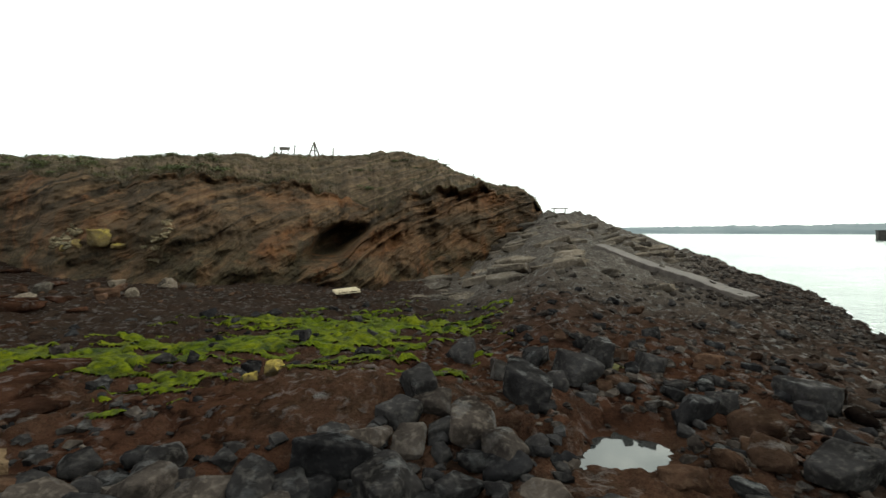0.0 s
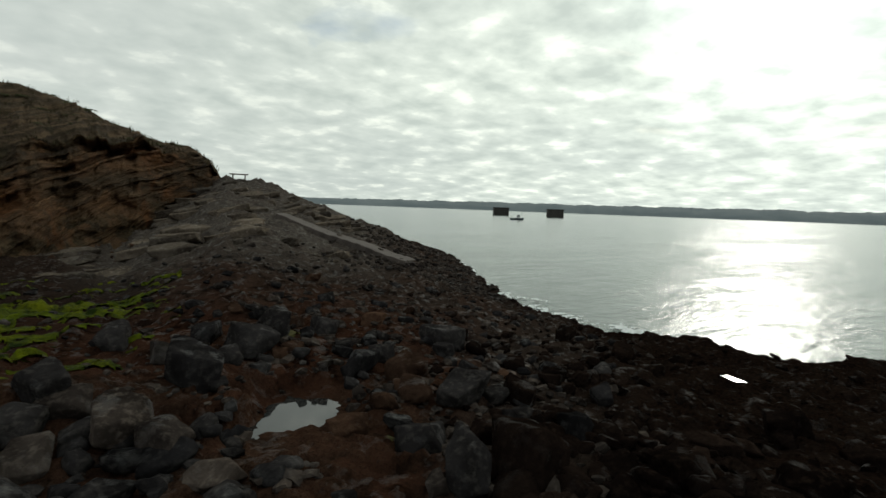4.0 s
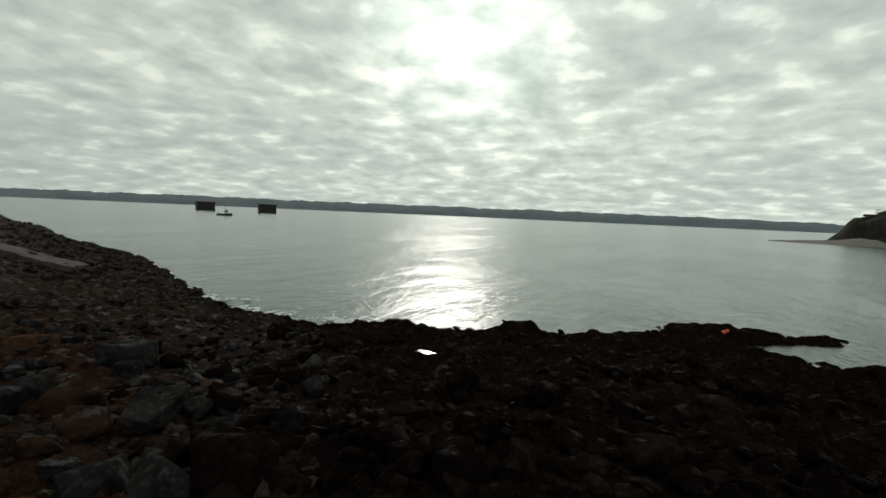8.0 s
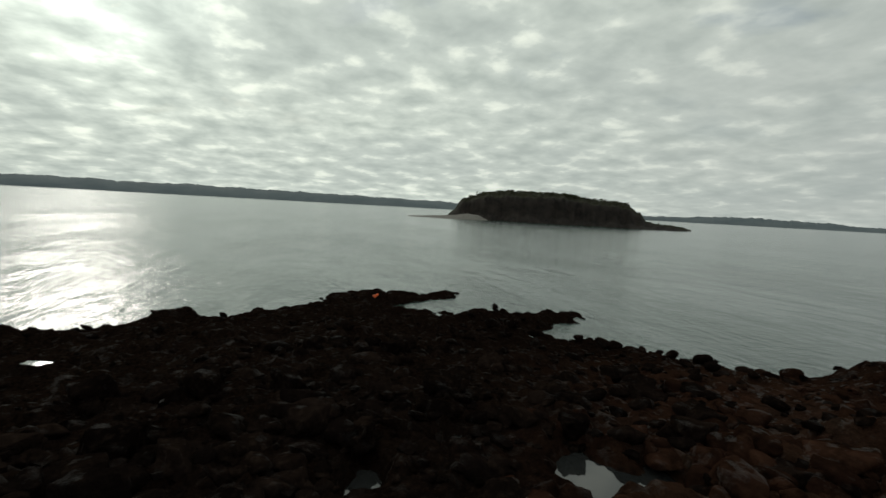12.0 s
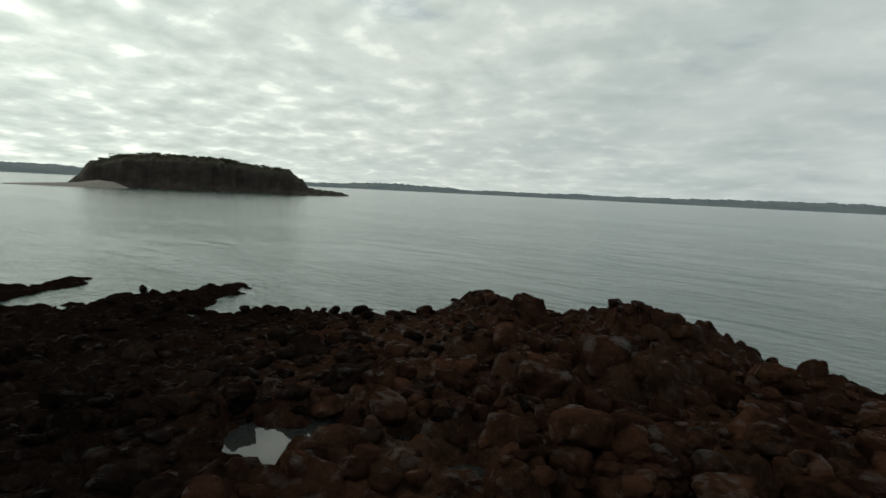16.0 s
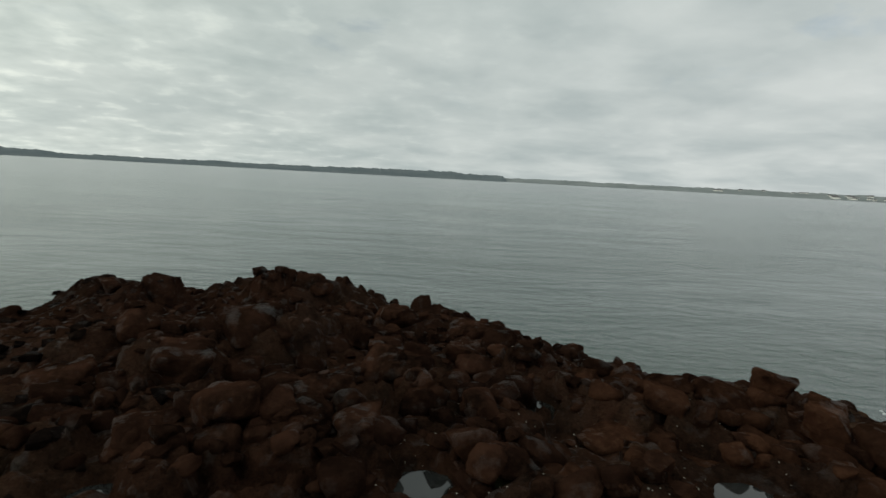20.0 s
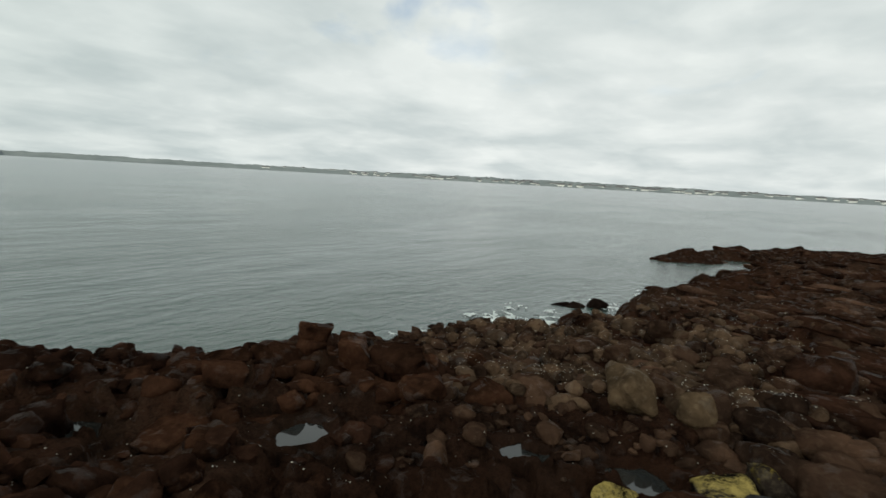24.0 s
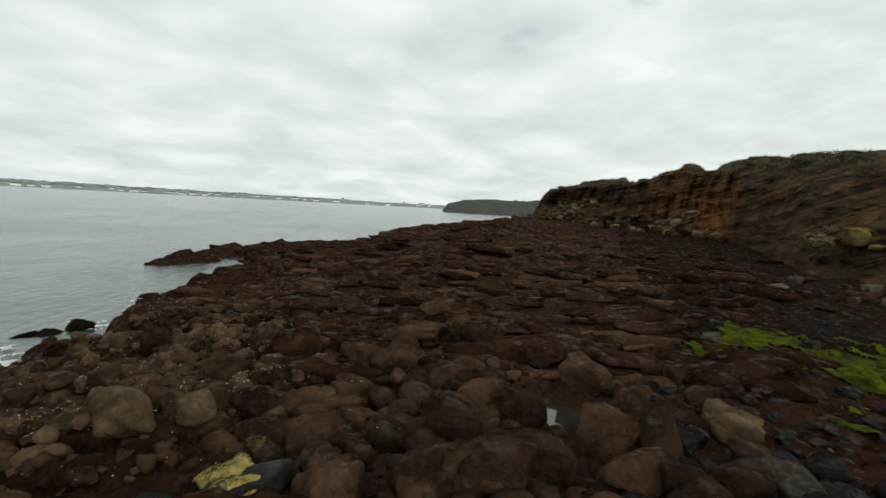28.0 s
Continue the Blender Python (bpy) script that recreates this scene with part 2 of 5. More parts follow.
def turf_soil():
    m, n = material("turf")
    pos = n.add("ShaderNodeNewGeometry").outputs["Position"]
    big, mid, fine = n.noise(pos, 0.22, 5.0, 0.6, 0.5), n.noise(pos, 1.3, 7.0, 0.62, 0.5), n.noise(pos, 11.0, 6.0, 0.7)
    c = n.mix(n.span(mid, 0.35, 0.65), (0.016, 0.013, 0.008), (0.082, 0.060, 0.034))
    c = n.mix(n.span(n.noise(pos, 0.55, 6.0, 0.65, 1.0), 0.48, 0.6, 0.0, 0.7), c, (0.020, 0.017, 0.009))
    c = n.mix(n.span(big, 0.42, 0.58, 0.0, 0.8), c, n.mix(n.span(mid, 0.4, 0.6), (0.040, 0.026, 0.017), (0.105, 0.070, 0.044)))
    bed = n.math("ADD", n.add("ShaderNodeAttribute", attribute_name="bed").outputs["Fac"], n.math("MULTIPLY", n.noise(pos, 0.5, 5.0, 0.6), 0.9))
    bare = n.add("ShaderNodeAttribute", attribute_name="bare").outputs["Fac"]
    line = n.add("ShaderNodeTexNoise", {"W": bed, "Scale": 2.1, "Detail": 5.0, "Roughness": 0.65}, noise_dimensions="1D").outputs[0]
    c = n.mix(n.math("MULTIPLY", bare, n.span(mid, 0.36, 0.56)), c, n.mix(n.span(line, 0.38, 0.62), (0.022, 0.015, 0.011), (0.118, 0.078, 0.047)))
    c = n.mix(n.span(fine, 0.5, 0.75, 0.0, 0.5), c, (0.12, 0.098, 0.055))
    finish(n, c, 0.95, n.math("ADD", n.math("MULTIPLY", mid, 3.0), fine), 0.10, 1.0, 0.1)
    return m


def green_slime():
    m, n = material("green_weed")
    pos = n.add("ShaderNodeNewGeometry").outputs["Position"]
    big, mid, fine = n.noise(pos, 0.6, 4.0, 0.6, 0.4), n.noise(pos, 3.2, 7.0, 0.65, 0.5), n.noise(pos, 16.0, 6.0, 0.7)
    c = n.mix(n.span(mid, 0.36, 0.6), (0.012, 0.022, 0.002), (0.085, 0.110, 0.004))
    c = n.mix(n.span(big, 0.42, 0.62, 0.0, 0.8), c, n.mix(n.span(mid, 0.36, 0.62), (0.016, 0.025, 0.004), (0.135, 0.145, 0.006)))
    c = n.mix(n.span(n.noise(pos, 1.4, 6.0, 0.65, 0.6), 0.5, 0.64, 0.0, 0.6), c, (0.028, 0.030, 0.008))
    c = n.mix(n.span(fine, 0.5, 0.72, 0.0, 0.6), c, (0.018, 0.022, 0.006))
    finish(n, c, n.span(mid, 0.3, 0.7, 0.5, 0.85), n.math("ADD", n.math("MULTIPLY", mid, 2.5), fine), 0.08, 1.0, 0.03)
    return m


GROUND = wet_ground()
SEA, POOL = sea_water(), pool_water()
CLIFF, TURF = cliff_rock(), turf_soil()
ROCK_GREY = rock("grey_stone", (0.012, 0.0100, 0.0092), (0.044, 0.037, 0.033), (0.125, 0.108, 0.093), mottle=0.5, relief=0.035)
# wet dark stone, with shade of the sunward shore taken into the colour
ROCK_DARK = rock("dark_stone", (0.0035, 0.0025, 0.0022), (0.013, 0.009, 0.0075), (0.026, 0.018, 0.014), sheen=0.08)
ROCK_SLATE = rock("slate_stone", (0.006, 0.0057, 0.0059), (0.022, 0.0212, 0.0222), (0.078, 0.073, 0.069), mottle=0.45, relief=0.035)
ROCK_RED = rock("red_brown_stone", (0.007, 0.0040, 0.0029), (0.033, 0.0162, 0.0108), (0.058, 0.032, 0.0215), patch=1.6, mottle=0.4)
ROCK_RUST = rock("rust_stone", (0.0085, 0.0044, 0.0031), (0.047, 0.0222, 0.0134), (0.086, 0.045, 0.028), patch=1.4, mottle=0.4)
ROCK_TAN = rock("tan_stone", (0.036, 0.025, 0.016), (0.105, 0.072, 0.044), (0.18, 0.135, 0.09), patch=1.5, mottle=0.4)
ROCK_OLD = rock("brown_stone", (0.013, 0.008, 0.006), (0.060, 0.035, 0.0235), (0.112, 0.075, 0.052), mottle=0.4)
ROCK_COBBLE = rock("cobble_stone", (0.024, 0.015, 0.010), (0.085, 0.056, 0.037), (0.155, 0.112, 0.078), patch=1.5, mottle=0.4)
ROCK_LICHEN = rock("lichen_stone", (0.018, 0.014, 0.012), (0.055, 0.040, 0.030), (0.15, 0.12, 0.08), lichen=(0.30, 0.215, 0.04), lichen_share=0.52)
ROCK_CRUST = rock("crusted_stone", (0.006, 0.005, 0.0045), (0.020, 0.015, 0.012), (0.05, 0.04, 0.03), lichen=(0.35, 0.265, 0.085), lichen_share=0.43)
ROCK_LEDGE = rock("ledge_stone", (0.012, 0.007, 0.005), (0.066, 0.037, 0.025), (0.125, 0.080, 0.055), patch=0.5, mottle=0.5)
ROCK_PALE = rock("pale_yellow_stone", (0.06, 0.047, 0.028), (0.17, 0.14, 0.09), (0.32, 0.285, 0.215), patch=0.6)
ROCK_YELLOW = rock("yellow_lichen_stone", (0.06, 0.045, 0.025), (0.16, 0.115, 0.05), (0.26, 0.21, 0.12), lichen=(0.27, 0.20, 0.05), lichen_share=0.43)
ROCK_SLAB = rock("slab_stone", (0.040, 0.033, 0.027), (0.112, 0.094, 0.076), (0.20, 0.175, 0.145), patch=0.7)
MOSS = green_slime()
DARK_MOSS = plain("dark_green_weed", (0.010, 0.013, 0.003), (0.040, 0.048, 0.008), 6.0, 0.75, 0.02)
YELLOW_WEED = plain("yellow_weed", (0.018, 0.019, 0.002), (0.085, 0.072, 0.005), 6.0, 0.75, 0.02)
FOAM = plain("foam", (0.34, 0.38, 0.38), (0.74, 0.77, 0.77), 5.0, 0.7, 0.02)
LIMPET = plain("shell", (0.26, 0.24, 0.205), (0.52, 0.48, 0.42), 20.0, 0.7, 0.004)
CONCRETE = plain("weathered_concrete", (0.050, 0.040, 0.035), (0.100, 0.082, 0.072), 1.4, 0.85, 0.02)
DARK_CONCRETE = plain("dark_concrete", (0.030, 0.028, 0.026), (0.07, 0.064, 0.058), 0.6, 0.85, 0.03)
PALE_WOOD = plain("bleached_wood", (0.34, 0.27, 0.18), (0.55, 0.46, 0.33), 9.0, 0.8, 0.004)
POST_WOOD = plain("grey_post_wood", (0.06, 0.052, 0.044), (0.14, 0.12, 0.10), 8.0, 0.85, 0.006)
WIRE = plain("wire", (0.10, 0.10, 0.10), (0.2, 0.2, 0.2), 20.0, 0.5, 0.001)
GORSE = plain("gorse_leaf", (0.028, 0.034, 0.012), (0.075, 0.080, 0.026), 5.0, 0.8, 0.01, 0.2)
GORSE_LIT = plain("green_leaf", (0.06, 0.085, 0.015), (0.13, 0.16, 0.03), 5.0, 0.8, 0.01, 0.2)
BLADE = plain("dry_grass", (0.024, 0.020, 0.011), (0.095, 0.076, 0.042), 0.35, 0.9, 0.01, 0.1)
HULL_PAINT = plain("dark_blue_hull", (0.02, 0.028, 0.035), (0.05, 0.06, 0.07), 2.0, 0.4, 0.002, 0.5)
CABIN_PAINT = plain("white_cabin", (0.45, 0.47, 0.47), (0.65, 0.66, 0.66), 2.0, 0.4, 0.002, 0.5)
ORANGE = plain("orange_plastic", (0.75, 0.10, 0.015), (0.85, 0.16, 0.03), 4.0, 0.45, 0.002, 0.5)
# far coasts: the blue-grey of distance haze is put into the base colour
FAR_LAND_HAZED = plain("hazed_far_fields", (0.100, 0.124, 0.138), (0.150, 0.174, 0.184), 0.006, 0.95, 0.3, 0.1)
# town coast lies further off: more haze mixed into its colour
FAR_TOWN_HAZED = plain("hazed_far_town_land", (0.165, 0.185, 0.19), (0.255, 0.275, 0.275), 0.008, 0.95, 0.3, 0.1)
FAR_WALL = plain("far_render", (0.74, 0.73, 0.70), (0.86, 0.85, 0.82), 0.1, 0.8, 0.01)
FAR_ROOF = plain("far_slate", (0.10, 0.10, 0.11), (0.20, 0.19, 0.19), 0.1, 0.8, 0.01)
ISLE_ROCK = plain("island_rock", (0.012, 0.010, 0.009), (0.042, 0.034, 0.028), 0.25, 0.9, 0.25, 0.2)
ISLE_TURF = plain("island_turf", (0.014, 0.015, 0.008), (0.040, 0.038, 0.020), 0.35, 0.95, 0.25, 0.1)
SHINGLE = plain("pale_shingle", (0.13, 0.12, 0.105), (0.22, 0.205, 0.185), 1.0, 0.9, 0.05)
HEAD_LAND = plain("headland_turf", (0.046, 0.048, 0.041), (0.086, 0.086, 0.074), 0.08, 0.95, 0.3, 0.1)

# ---------------------------------------------------------------- noise on arrays
def hashed(*ints, seed=0):
    h = np.full(np.broadcast(*ints).shape, 374761393 * (seed + 1) & 0xFFFFFFFF, dtype=np.uint32)
    for k, i in zip((668265263, 2246822519, 3266489917), ints):
        h = h ^ ((i.astype(np.int64) & 0xFFFFFF).astype(np.uint32) * np.uint32(k))
        h = (h ^ (h >> np.uint32(15))) * np.uint32(2246822519)
        h = (h ^ (h >> np.uint32(13))) * np.uint32(3266489917)
    return (h ^ (h >> np.uint32(16))) * (1.0 / 4294967295.0)


def value_noise(x, y, seed=0):
    """Smooth noise in -1..1."""
    i, j = np.floor(x), np.floor(y)
    u, v = x - i, y - j
    u, v = u * u * u * (u * (u * 6 - 15) + 10), v * v * v * (v * (v * 6 - 15) + 10)
    a, b = hashed(i, j, seed=seed), hashed(i + 1, j, seed=seed)
    c, d = hashed(i, j + 1, seed=seed), hashed(i + 1, j + 1, seed=seed)
    return 2 * (a + (b - a) * u + (c - a) * v + (a - b - c + d) * u * v) - 1


def fbm(x, y, octaves=4, seed=0, gain=0.5):
    total, amp = 0.0, 1.0
    for k in range(octaves):
        total = total + amp * value_noise(x * 2**k + 17.3 * k, y * 2**k - 9.1 * k, seed + k)
        amp *= gain
    return total


def blocks(x, y, seed=0):
    """Jointed rock: for each place the height of its block (0..1) and how far it lies from the joint (0..1)."""
    i, j = np.floor(x), np.floor(y)
    best, second, tall = np.full(x.shape, 9.0), np.full(x.shape, 9.0), np.zeros(x.shape)
    for a in (-1, 0, 1):
        for b in (-1, 0, 1):
            p, q = i + a, j + b
            d = np.hypot(p + 0.1 + 0.8 * hashed(p, q, seed=seed) - x, q + 0.1 + 0.8 * hashed(p, q, seed=seed + 7) - y)
            nearer = d < best
            second = np.where(nearer, best, np.minimum(second, d))
            tall = np.where(nearer, hashed(p, q, seed=seed + 13), tall)
            best = np.where(nearer, d, best)
    return tall, np.clip((second - best) / 0.35, 0, 1)


def ease(x, lo, hi):
    t = np.clip((x - lo) / (hi - lo), 0, 1)
    return t * t * (3 - 2 * t)


# ---------------------------------------------------------------- the lie of the land
# heading in degrees from the first view, counted to the left; distance and height of the shore's edge or crest there
COAST_AZ = [-295, -291.5, -284.6, -277, -269, -264, -260, -254, -251, -240, -226, -222, -208, -195, -189, -181, -178.5, -176, -172, -165, -157, -149, -145, -143, -126, -118, -110, -105, -100, -97, -95, -86, -70, -57, -45, -41, -38.5, -37, -30, -27, -23, -20, -17.5, -15, -12, -9, -3, 8, 28, 40, 44, 50, 59, 65]
COAST_R = [95, 66, 60, 48, 43, 31, 25, 20, 16.4, 15.0, 12.3, 11.5, 11.3, 12.3, 13.9, 15.2, 14.2, 15.5, 17.5, 19, 17, 19, 18, 17, 16.7, 17.4, 18.8, 19.4, 20.5, 21.2, 21.3, 20, 18.5, 19.3, 22.5, 27.5, 35, 43, 45, 45, 45, 45, 46, 46, 45, 42, 30, 24, 27, 38, 52, 68, 84, 95]
COAST_Z = [3.8, 3.2, 2.1, 0.85, 0.65, 0.5, 0.5, 0.5, 0.25, 0.2, 0.2, 0.45, 0.4, 0.4, 0.45, 0.45, 0.35, 0.45, 0.5, 0.55, 0.45, 0.5, 0.35, 0.2, 0.15, 0.2, 0.25, 0.25, 0.3, 0.3, 0.3, 0.3, 0.3, 0.25, 0.1, 0.08, 0.08, 0.12, 1.6, 2.6, 3.5, 4.45, 5.4, 6.0, 6.0, 4.3, 1.6, 1.5, 1.6, 1.8, 2.5, 2.8, 2.9, 3.8]
# rock pools: heading, distance, half width, half depth, level
POOLS = [(-20.6, 7.9, 0.62, 0.75, 1.12), (-35.6, 5.1, 0.22, 0.35, 1.1), (-66.6, 12.6, 0.34, 0.17, 0.85), (-125.5, 6.9, 0.9, 0.5, 0.92), (-139.5, 6.6, 0.16, 0.3, 0.95), (-146.5, 5.9, 0.3, 0.18, 0.95),
         (-176.6, 7.4, 0.16, 0.4, 0.95), (-163.0, 5.1, 0.3, 0.2, 0.95), (-108.5, 7.4, 0.2, 0.25, 0.92), (-97.9, 6.0, 0.25, 0.35, 0.95), (-181.8, 5.3, 0.25, 0.3, 0.95), (-195.4, 7.5, 0.2, 0.28, 0.95),
         (-202.1, 6.9, 0.22, 0.4, 0.97), (-216.2, 6.5, 0.34, 0.4, 0.97), (-242.5, 6.2, 0.38, 0.22, 0.97), (-254.6, 6.2, 0.45, 0.26, 0.97), (60.3, 8.3, 0.5, 0.6, 1.1)]


# bedrock masses: heading, distance, half width, half depth, height
OUTCROPS = [(-167.0, 14.3, 1.6, 1.0, 0.55), (-152.5, 15.2, 0.9, 0.7, 0.5), (-155.5, 8.6, 0.8, 0.6, 0.5), (-163.5, 9.4, 1.1, 0.7, 0.45), (-179.0, 11.6, 1.2, 0.7, 0.4), (-187.5, 10.0, 1.0, 0.6, 0.4), (-171.5, 10.6, 1.2, 0.8, 0.35),
            (-147.0, 10.5, 0.9, 0.6, 0.35), (-195.0, 8.9, 0.9, 0.6, 0.4), (-213.5, 8.6, 0.9, 0.55, 0.45), (-222.0, 8.9, 0.8, 0.5, 0.5), (-229.0, 8.5, 1.0, 0.5, 0.45), (-205.0, 7.6, 1.1, 0.6, 0.3), (-160.0, 6.6, 0.9, 0.5, 0.3), (-176.0, 7.2, 0.9, 0.5, 0.3)]


REEFS = [(-266, 46, -254.6, 33.5, 0.5, 0.05, 0.9), (-96, 21.5, -106.8, 25.6, 0.35, 0.08, 0.7), (-110, 18.5, -120.8, 22.4, 0.4, 0.05, 0.7)]


def heading_of(x, y):
    a = np.degrees(np.arctan2(-x, y))
    return np.where(a > 65, a - 360, a)


def at(az, r, z=0.0):
    return Vector((-math.sin(radians(az)) * r, math.cos(radians(az)) * r, z))


def inland(az):
    """1 where the cliff stands behind the shore, 0 where the sea does."""
    return ease(az, -13.5, -10.5)


def ground_height(x, y, detail=True):
    x, y = np.asarray(x, float), np.asarray(y, float)
    r, az = np.hypot(x, y), heading_of(x, y)
    edge = np.interp(az, COAST_AZ, COAST_R) * (1 - 0.04 * ease(az, -135, -118) * (1 - ease(az, -50, -42)))
    crest = np.interp(az, COAST_AZ, COAST_Z)
    land = inland(az)
    edge = edge + (1 - land) * (0.55 * fbm(x * 0.45, y * 0.45, 3, 3) * np.clip(edge / 20, 0.6, 1.6))
    t = np.clip((r - 6) / np.maximum(edge - 6, 1), 0, 1)
    hub = ease(r, 1.0, 4.0)
    z = 1.22 + (crest - 1.22) * t ** np.where(crest > 1.6, 1.25, 1.0)
    out = np.maximum(r - edge, 0)
    z = z - (1 - land) * np.minimum(out * 0.62, 4.0) - land * np.minimum(np.maximum(r - 170, 0) * 0.3, 6)
    # low reefs that run out beyond the edge
    edge_wobble = 0.35 * fbm(x * 0.9, y * 0.9, 3, 45)
    for az0, r0, az1, r1, z0, z1, half in REEFS:
        p, q = at(az0, r0), at(az1, r1)
        ax, ay = q.x - p.x, q.y - p.y
        s = np.clip(((x - p.x) * ax + (y - p.y) * ay) / (ax * ax + ay * ay), 0, 1)
        off = np.hypot(x - p.x - s * ax, y - p.y - s * ay) + edge_wobble
        z = np.maximum(z, z0 + (z1 - z0) * s - 0.40 * np.maximum(off - half * (1 - 0.6 * s), 0))
    if detail:
        wide = np.clip(r / 14, 0.7, 1.3)
        fall = ease(z, -0.9, 0.1) * hub
        red = ease(az, -232, -224) * (1 - ease(az, -150, -138))
        ledge = (1 - ease(az, -246, -228)) + ease(az, 44, 58)
        tall, rim = blocks(x * 1.15 + 0.25 * fbm(x, y, 2, 5), y * 1.15 + 0.25 * fbm(y, x, 2, 6), 1)
        z = z + fall * red * (0.36 * (tall - 0.35) * ease(rim, 0, 0.7) + 0.10 * rim - 0.14)
        mass = tall * ease(rim, 0, 0.5)
        tall, rim = blocks(x * 2.7 + 0.3 * fbm(x * 1.6, y * 1.6, 2, 61), y * 2.7 + 0.3 * fbm(y * 1.6, x * 1.6, 2, 62), 9)
        z = z + fall * red * (0.09 * (tall - 0.4) * ease(rim, 0, 0.8) + 0.04 * rim)
        flat = ease(az, -262, -252) * (1 - ease(az, -214, -204)) * (1 - ease(r, 6.8, 8.2)) * hub
        q = (x * 0.9 + y * 0.42) * 0.9 + 0.9 * fbm(x * 0.5, y * 0.5, 4, 65)
        z = z - flat * (0.18 - 0.17 * (q - np.floor(q)) ** 2) + 0.10 * flat * fbm(x * 1.6, y * 2.6, 4, 66)
        # jointed masses of bedrock that stand out of the red shore
        uneven = 1 + 0.3 * fbm(x * 0.8, y * 0.8, 3, 63)
        for oaz, orr, across, deep, up_by in OUTCROPS:
            c, b = at(oaz, orr), radians(oaz)
            u = ((x - c.x) * math.cos(b) + (y - c.y) * math.sin(b)) / across
            v = (-(x - c.x) * math.sin(b) + (y - c.y) * math.cos(b)) / deep
            d = np.hypot(u, v) * uneven
            z = z + up_by * ease(1.25 - d, 0, 0.6) * (0.62 + 0.38 * mass)
        tall, rim = blocks((y * 0.96 + x * 0.25) * 0.62 + 0.3 * fbm(x * 0.6, y * 0.6, 2, 8), (x * 0.96 - y * 0.25) * 1.7 + 0.5 * fbm(x * 0.5, y * 0.5, 2, 9), 2)
        z = z + fall * ledge * (0.30 * (tall - 0.4) + 0.07 * rim - 0.05)
        tall, rim = blocks((y * 0.94 + x * 0.34) * 0.30 + 0.35 * fbm(x * 0.35, y * 0.35, 3, 17), (x * 0.94 - y * 0.34) * 0.85 + 0.5 * fbm(x * 0.3, y * 0.3, 3, 18), 7)
        z = z + ease(r, 7, 10) * fall * np.clip(ledge, 0, 1) * 0.42 * (tall - 0.5) * ease(rim, 0, 0.45)
        rest = np.clip(1 - red - ledge, 0, 1)
        tall, rim = blocks(x * 2.1 + 0.3 * fbm(x * 1.3, y * 1.3, 2, 11), y * 2.1 + 0.3 * fbm(y * 1.3, x * 1.3, 2, 12), 4)
        z = z + fall * rest * (0.13 * (tall - 0.4) * rim + 0.04 * rim)
        z = z + (0.10 + 0.25 * rest * (1 - ease(az, -70, -20)) * 0.2) * fbm(x * 0.7, y * 0.7, 4, 20) * wide * (0.35 + 0.65 * fall)
        z = z + 0.035 * fbm(x * 4.5, y * 4.5, 3, 30)
        tall, rim = blocks((y * 0.96 + x * 0.25) * 0.16 + 0.3 * fbm(x * 0.2, y * 0.2, 3, 14), (x * 0.96 - y * 0.25) * 0.5 + 0.5 * fbm(x * 0.2, y * 0.2, 3, 15), 6)
        z = z + ease(r, 13, 26) * np.clip(ledge, 0, 1) * fall * (0.45 * (tall - 0.45) * ease(rim, 0, 0.5) + 0.12 * fbm(x * 1.1, y * 1.1, 3, 16))
        # the bare slope under the headland breaks into dipping slabs
        slope = ease(az, -36, -30) * (1 - ease(az, -4, 2)) * ease(r, 16, 24)
        q = (x * 0.55 + y * 0.25) * 0.55 + 0.35 * fbm(x * 0.3, y * 0.3, 3, 41)
        z = z + slope * (0.55 * (q - np.floor(q)) - 0.25)
        # a red hummock in front of the green weed
        hump = np.exp(-(((az - 11) / 13) ** 2) - ((r - 8.9) / 1.5) ** 2)
        z = z + 0.58 * hump + 0.22 * np.exp(-(((az + 11) / 5) ** 2) - ((r - 8.3) / 1.2) ** 2)
    ragged = 1 + 0.45 * fbm(x * 2.1, y * 2.1, 4, 50)
    for paz, pr, wide_half, deep_half, level in POOLS:
        c = at(paz, pr)
        dx, dy = x - c.x, y - c.y
        a = radians(paz)
        side, along = dx * math.cos(a) + dy * math.sin(a), -dx * math.sin(a) + dy * math.cos(a)
        d = np.hypot(side / wide_half, along / deep_half) * ragged
        near = ease(d, 1.0, 1.9)
        rim_z = level + 0.025 + 0.10 * np.minimum(d - 1, 0.6)
        z = np.where((d >= 1.0) & (d < 1.9), np.maximum(rim_z * (1 - near) + z * near, np.minimum(rim_z, z + 1)), z)
        z = np.where(d < 1.0, level + 0.03 - 0.12 * (1 - d * d), z)
    return z


def height(p):
    return float(ground_height(np.array([p[0]]), np.array([p[1]]))[0])


# ---------------------------------------------------------------- mesh helpers
def sheet_mesh(name, verts, faces, mat, smooth=True, attributes=None):
    me = bpy.data.meshes.new(name)
    me.vertices.add(len(verts))
    me.vertices.foreach_set("co", np.asarray(verts, np.float32).ravel())
    faces = np.asarray(faces, np.int32)
    k = faces.shape[1]
    me.loops.add(faces.size)
    me.loops.foreach_set("vertex_index", faces.ravel())
    me.polygons.add(len(faces))
    me.polygons.foreach_set("loop_start", np.arange(0, faces.size, k, dtype=np.int32))
    me.polygons.foreach_set("use_smooth", np.full(len(faces), smooth))
    me.update(calc_edges=True)
    for key, values in (attributes or {}).items():
        me.attributes.new(key, "FLOAT", "POINT").data.foreach_set("value", np.asarray(values, np.float32).ravel())
    me.materials.append(mat)
    me.validate()
    return me


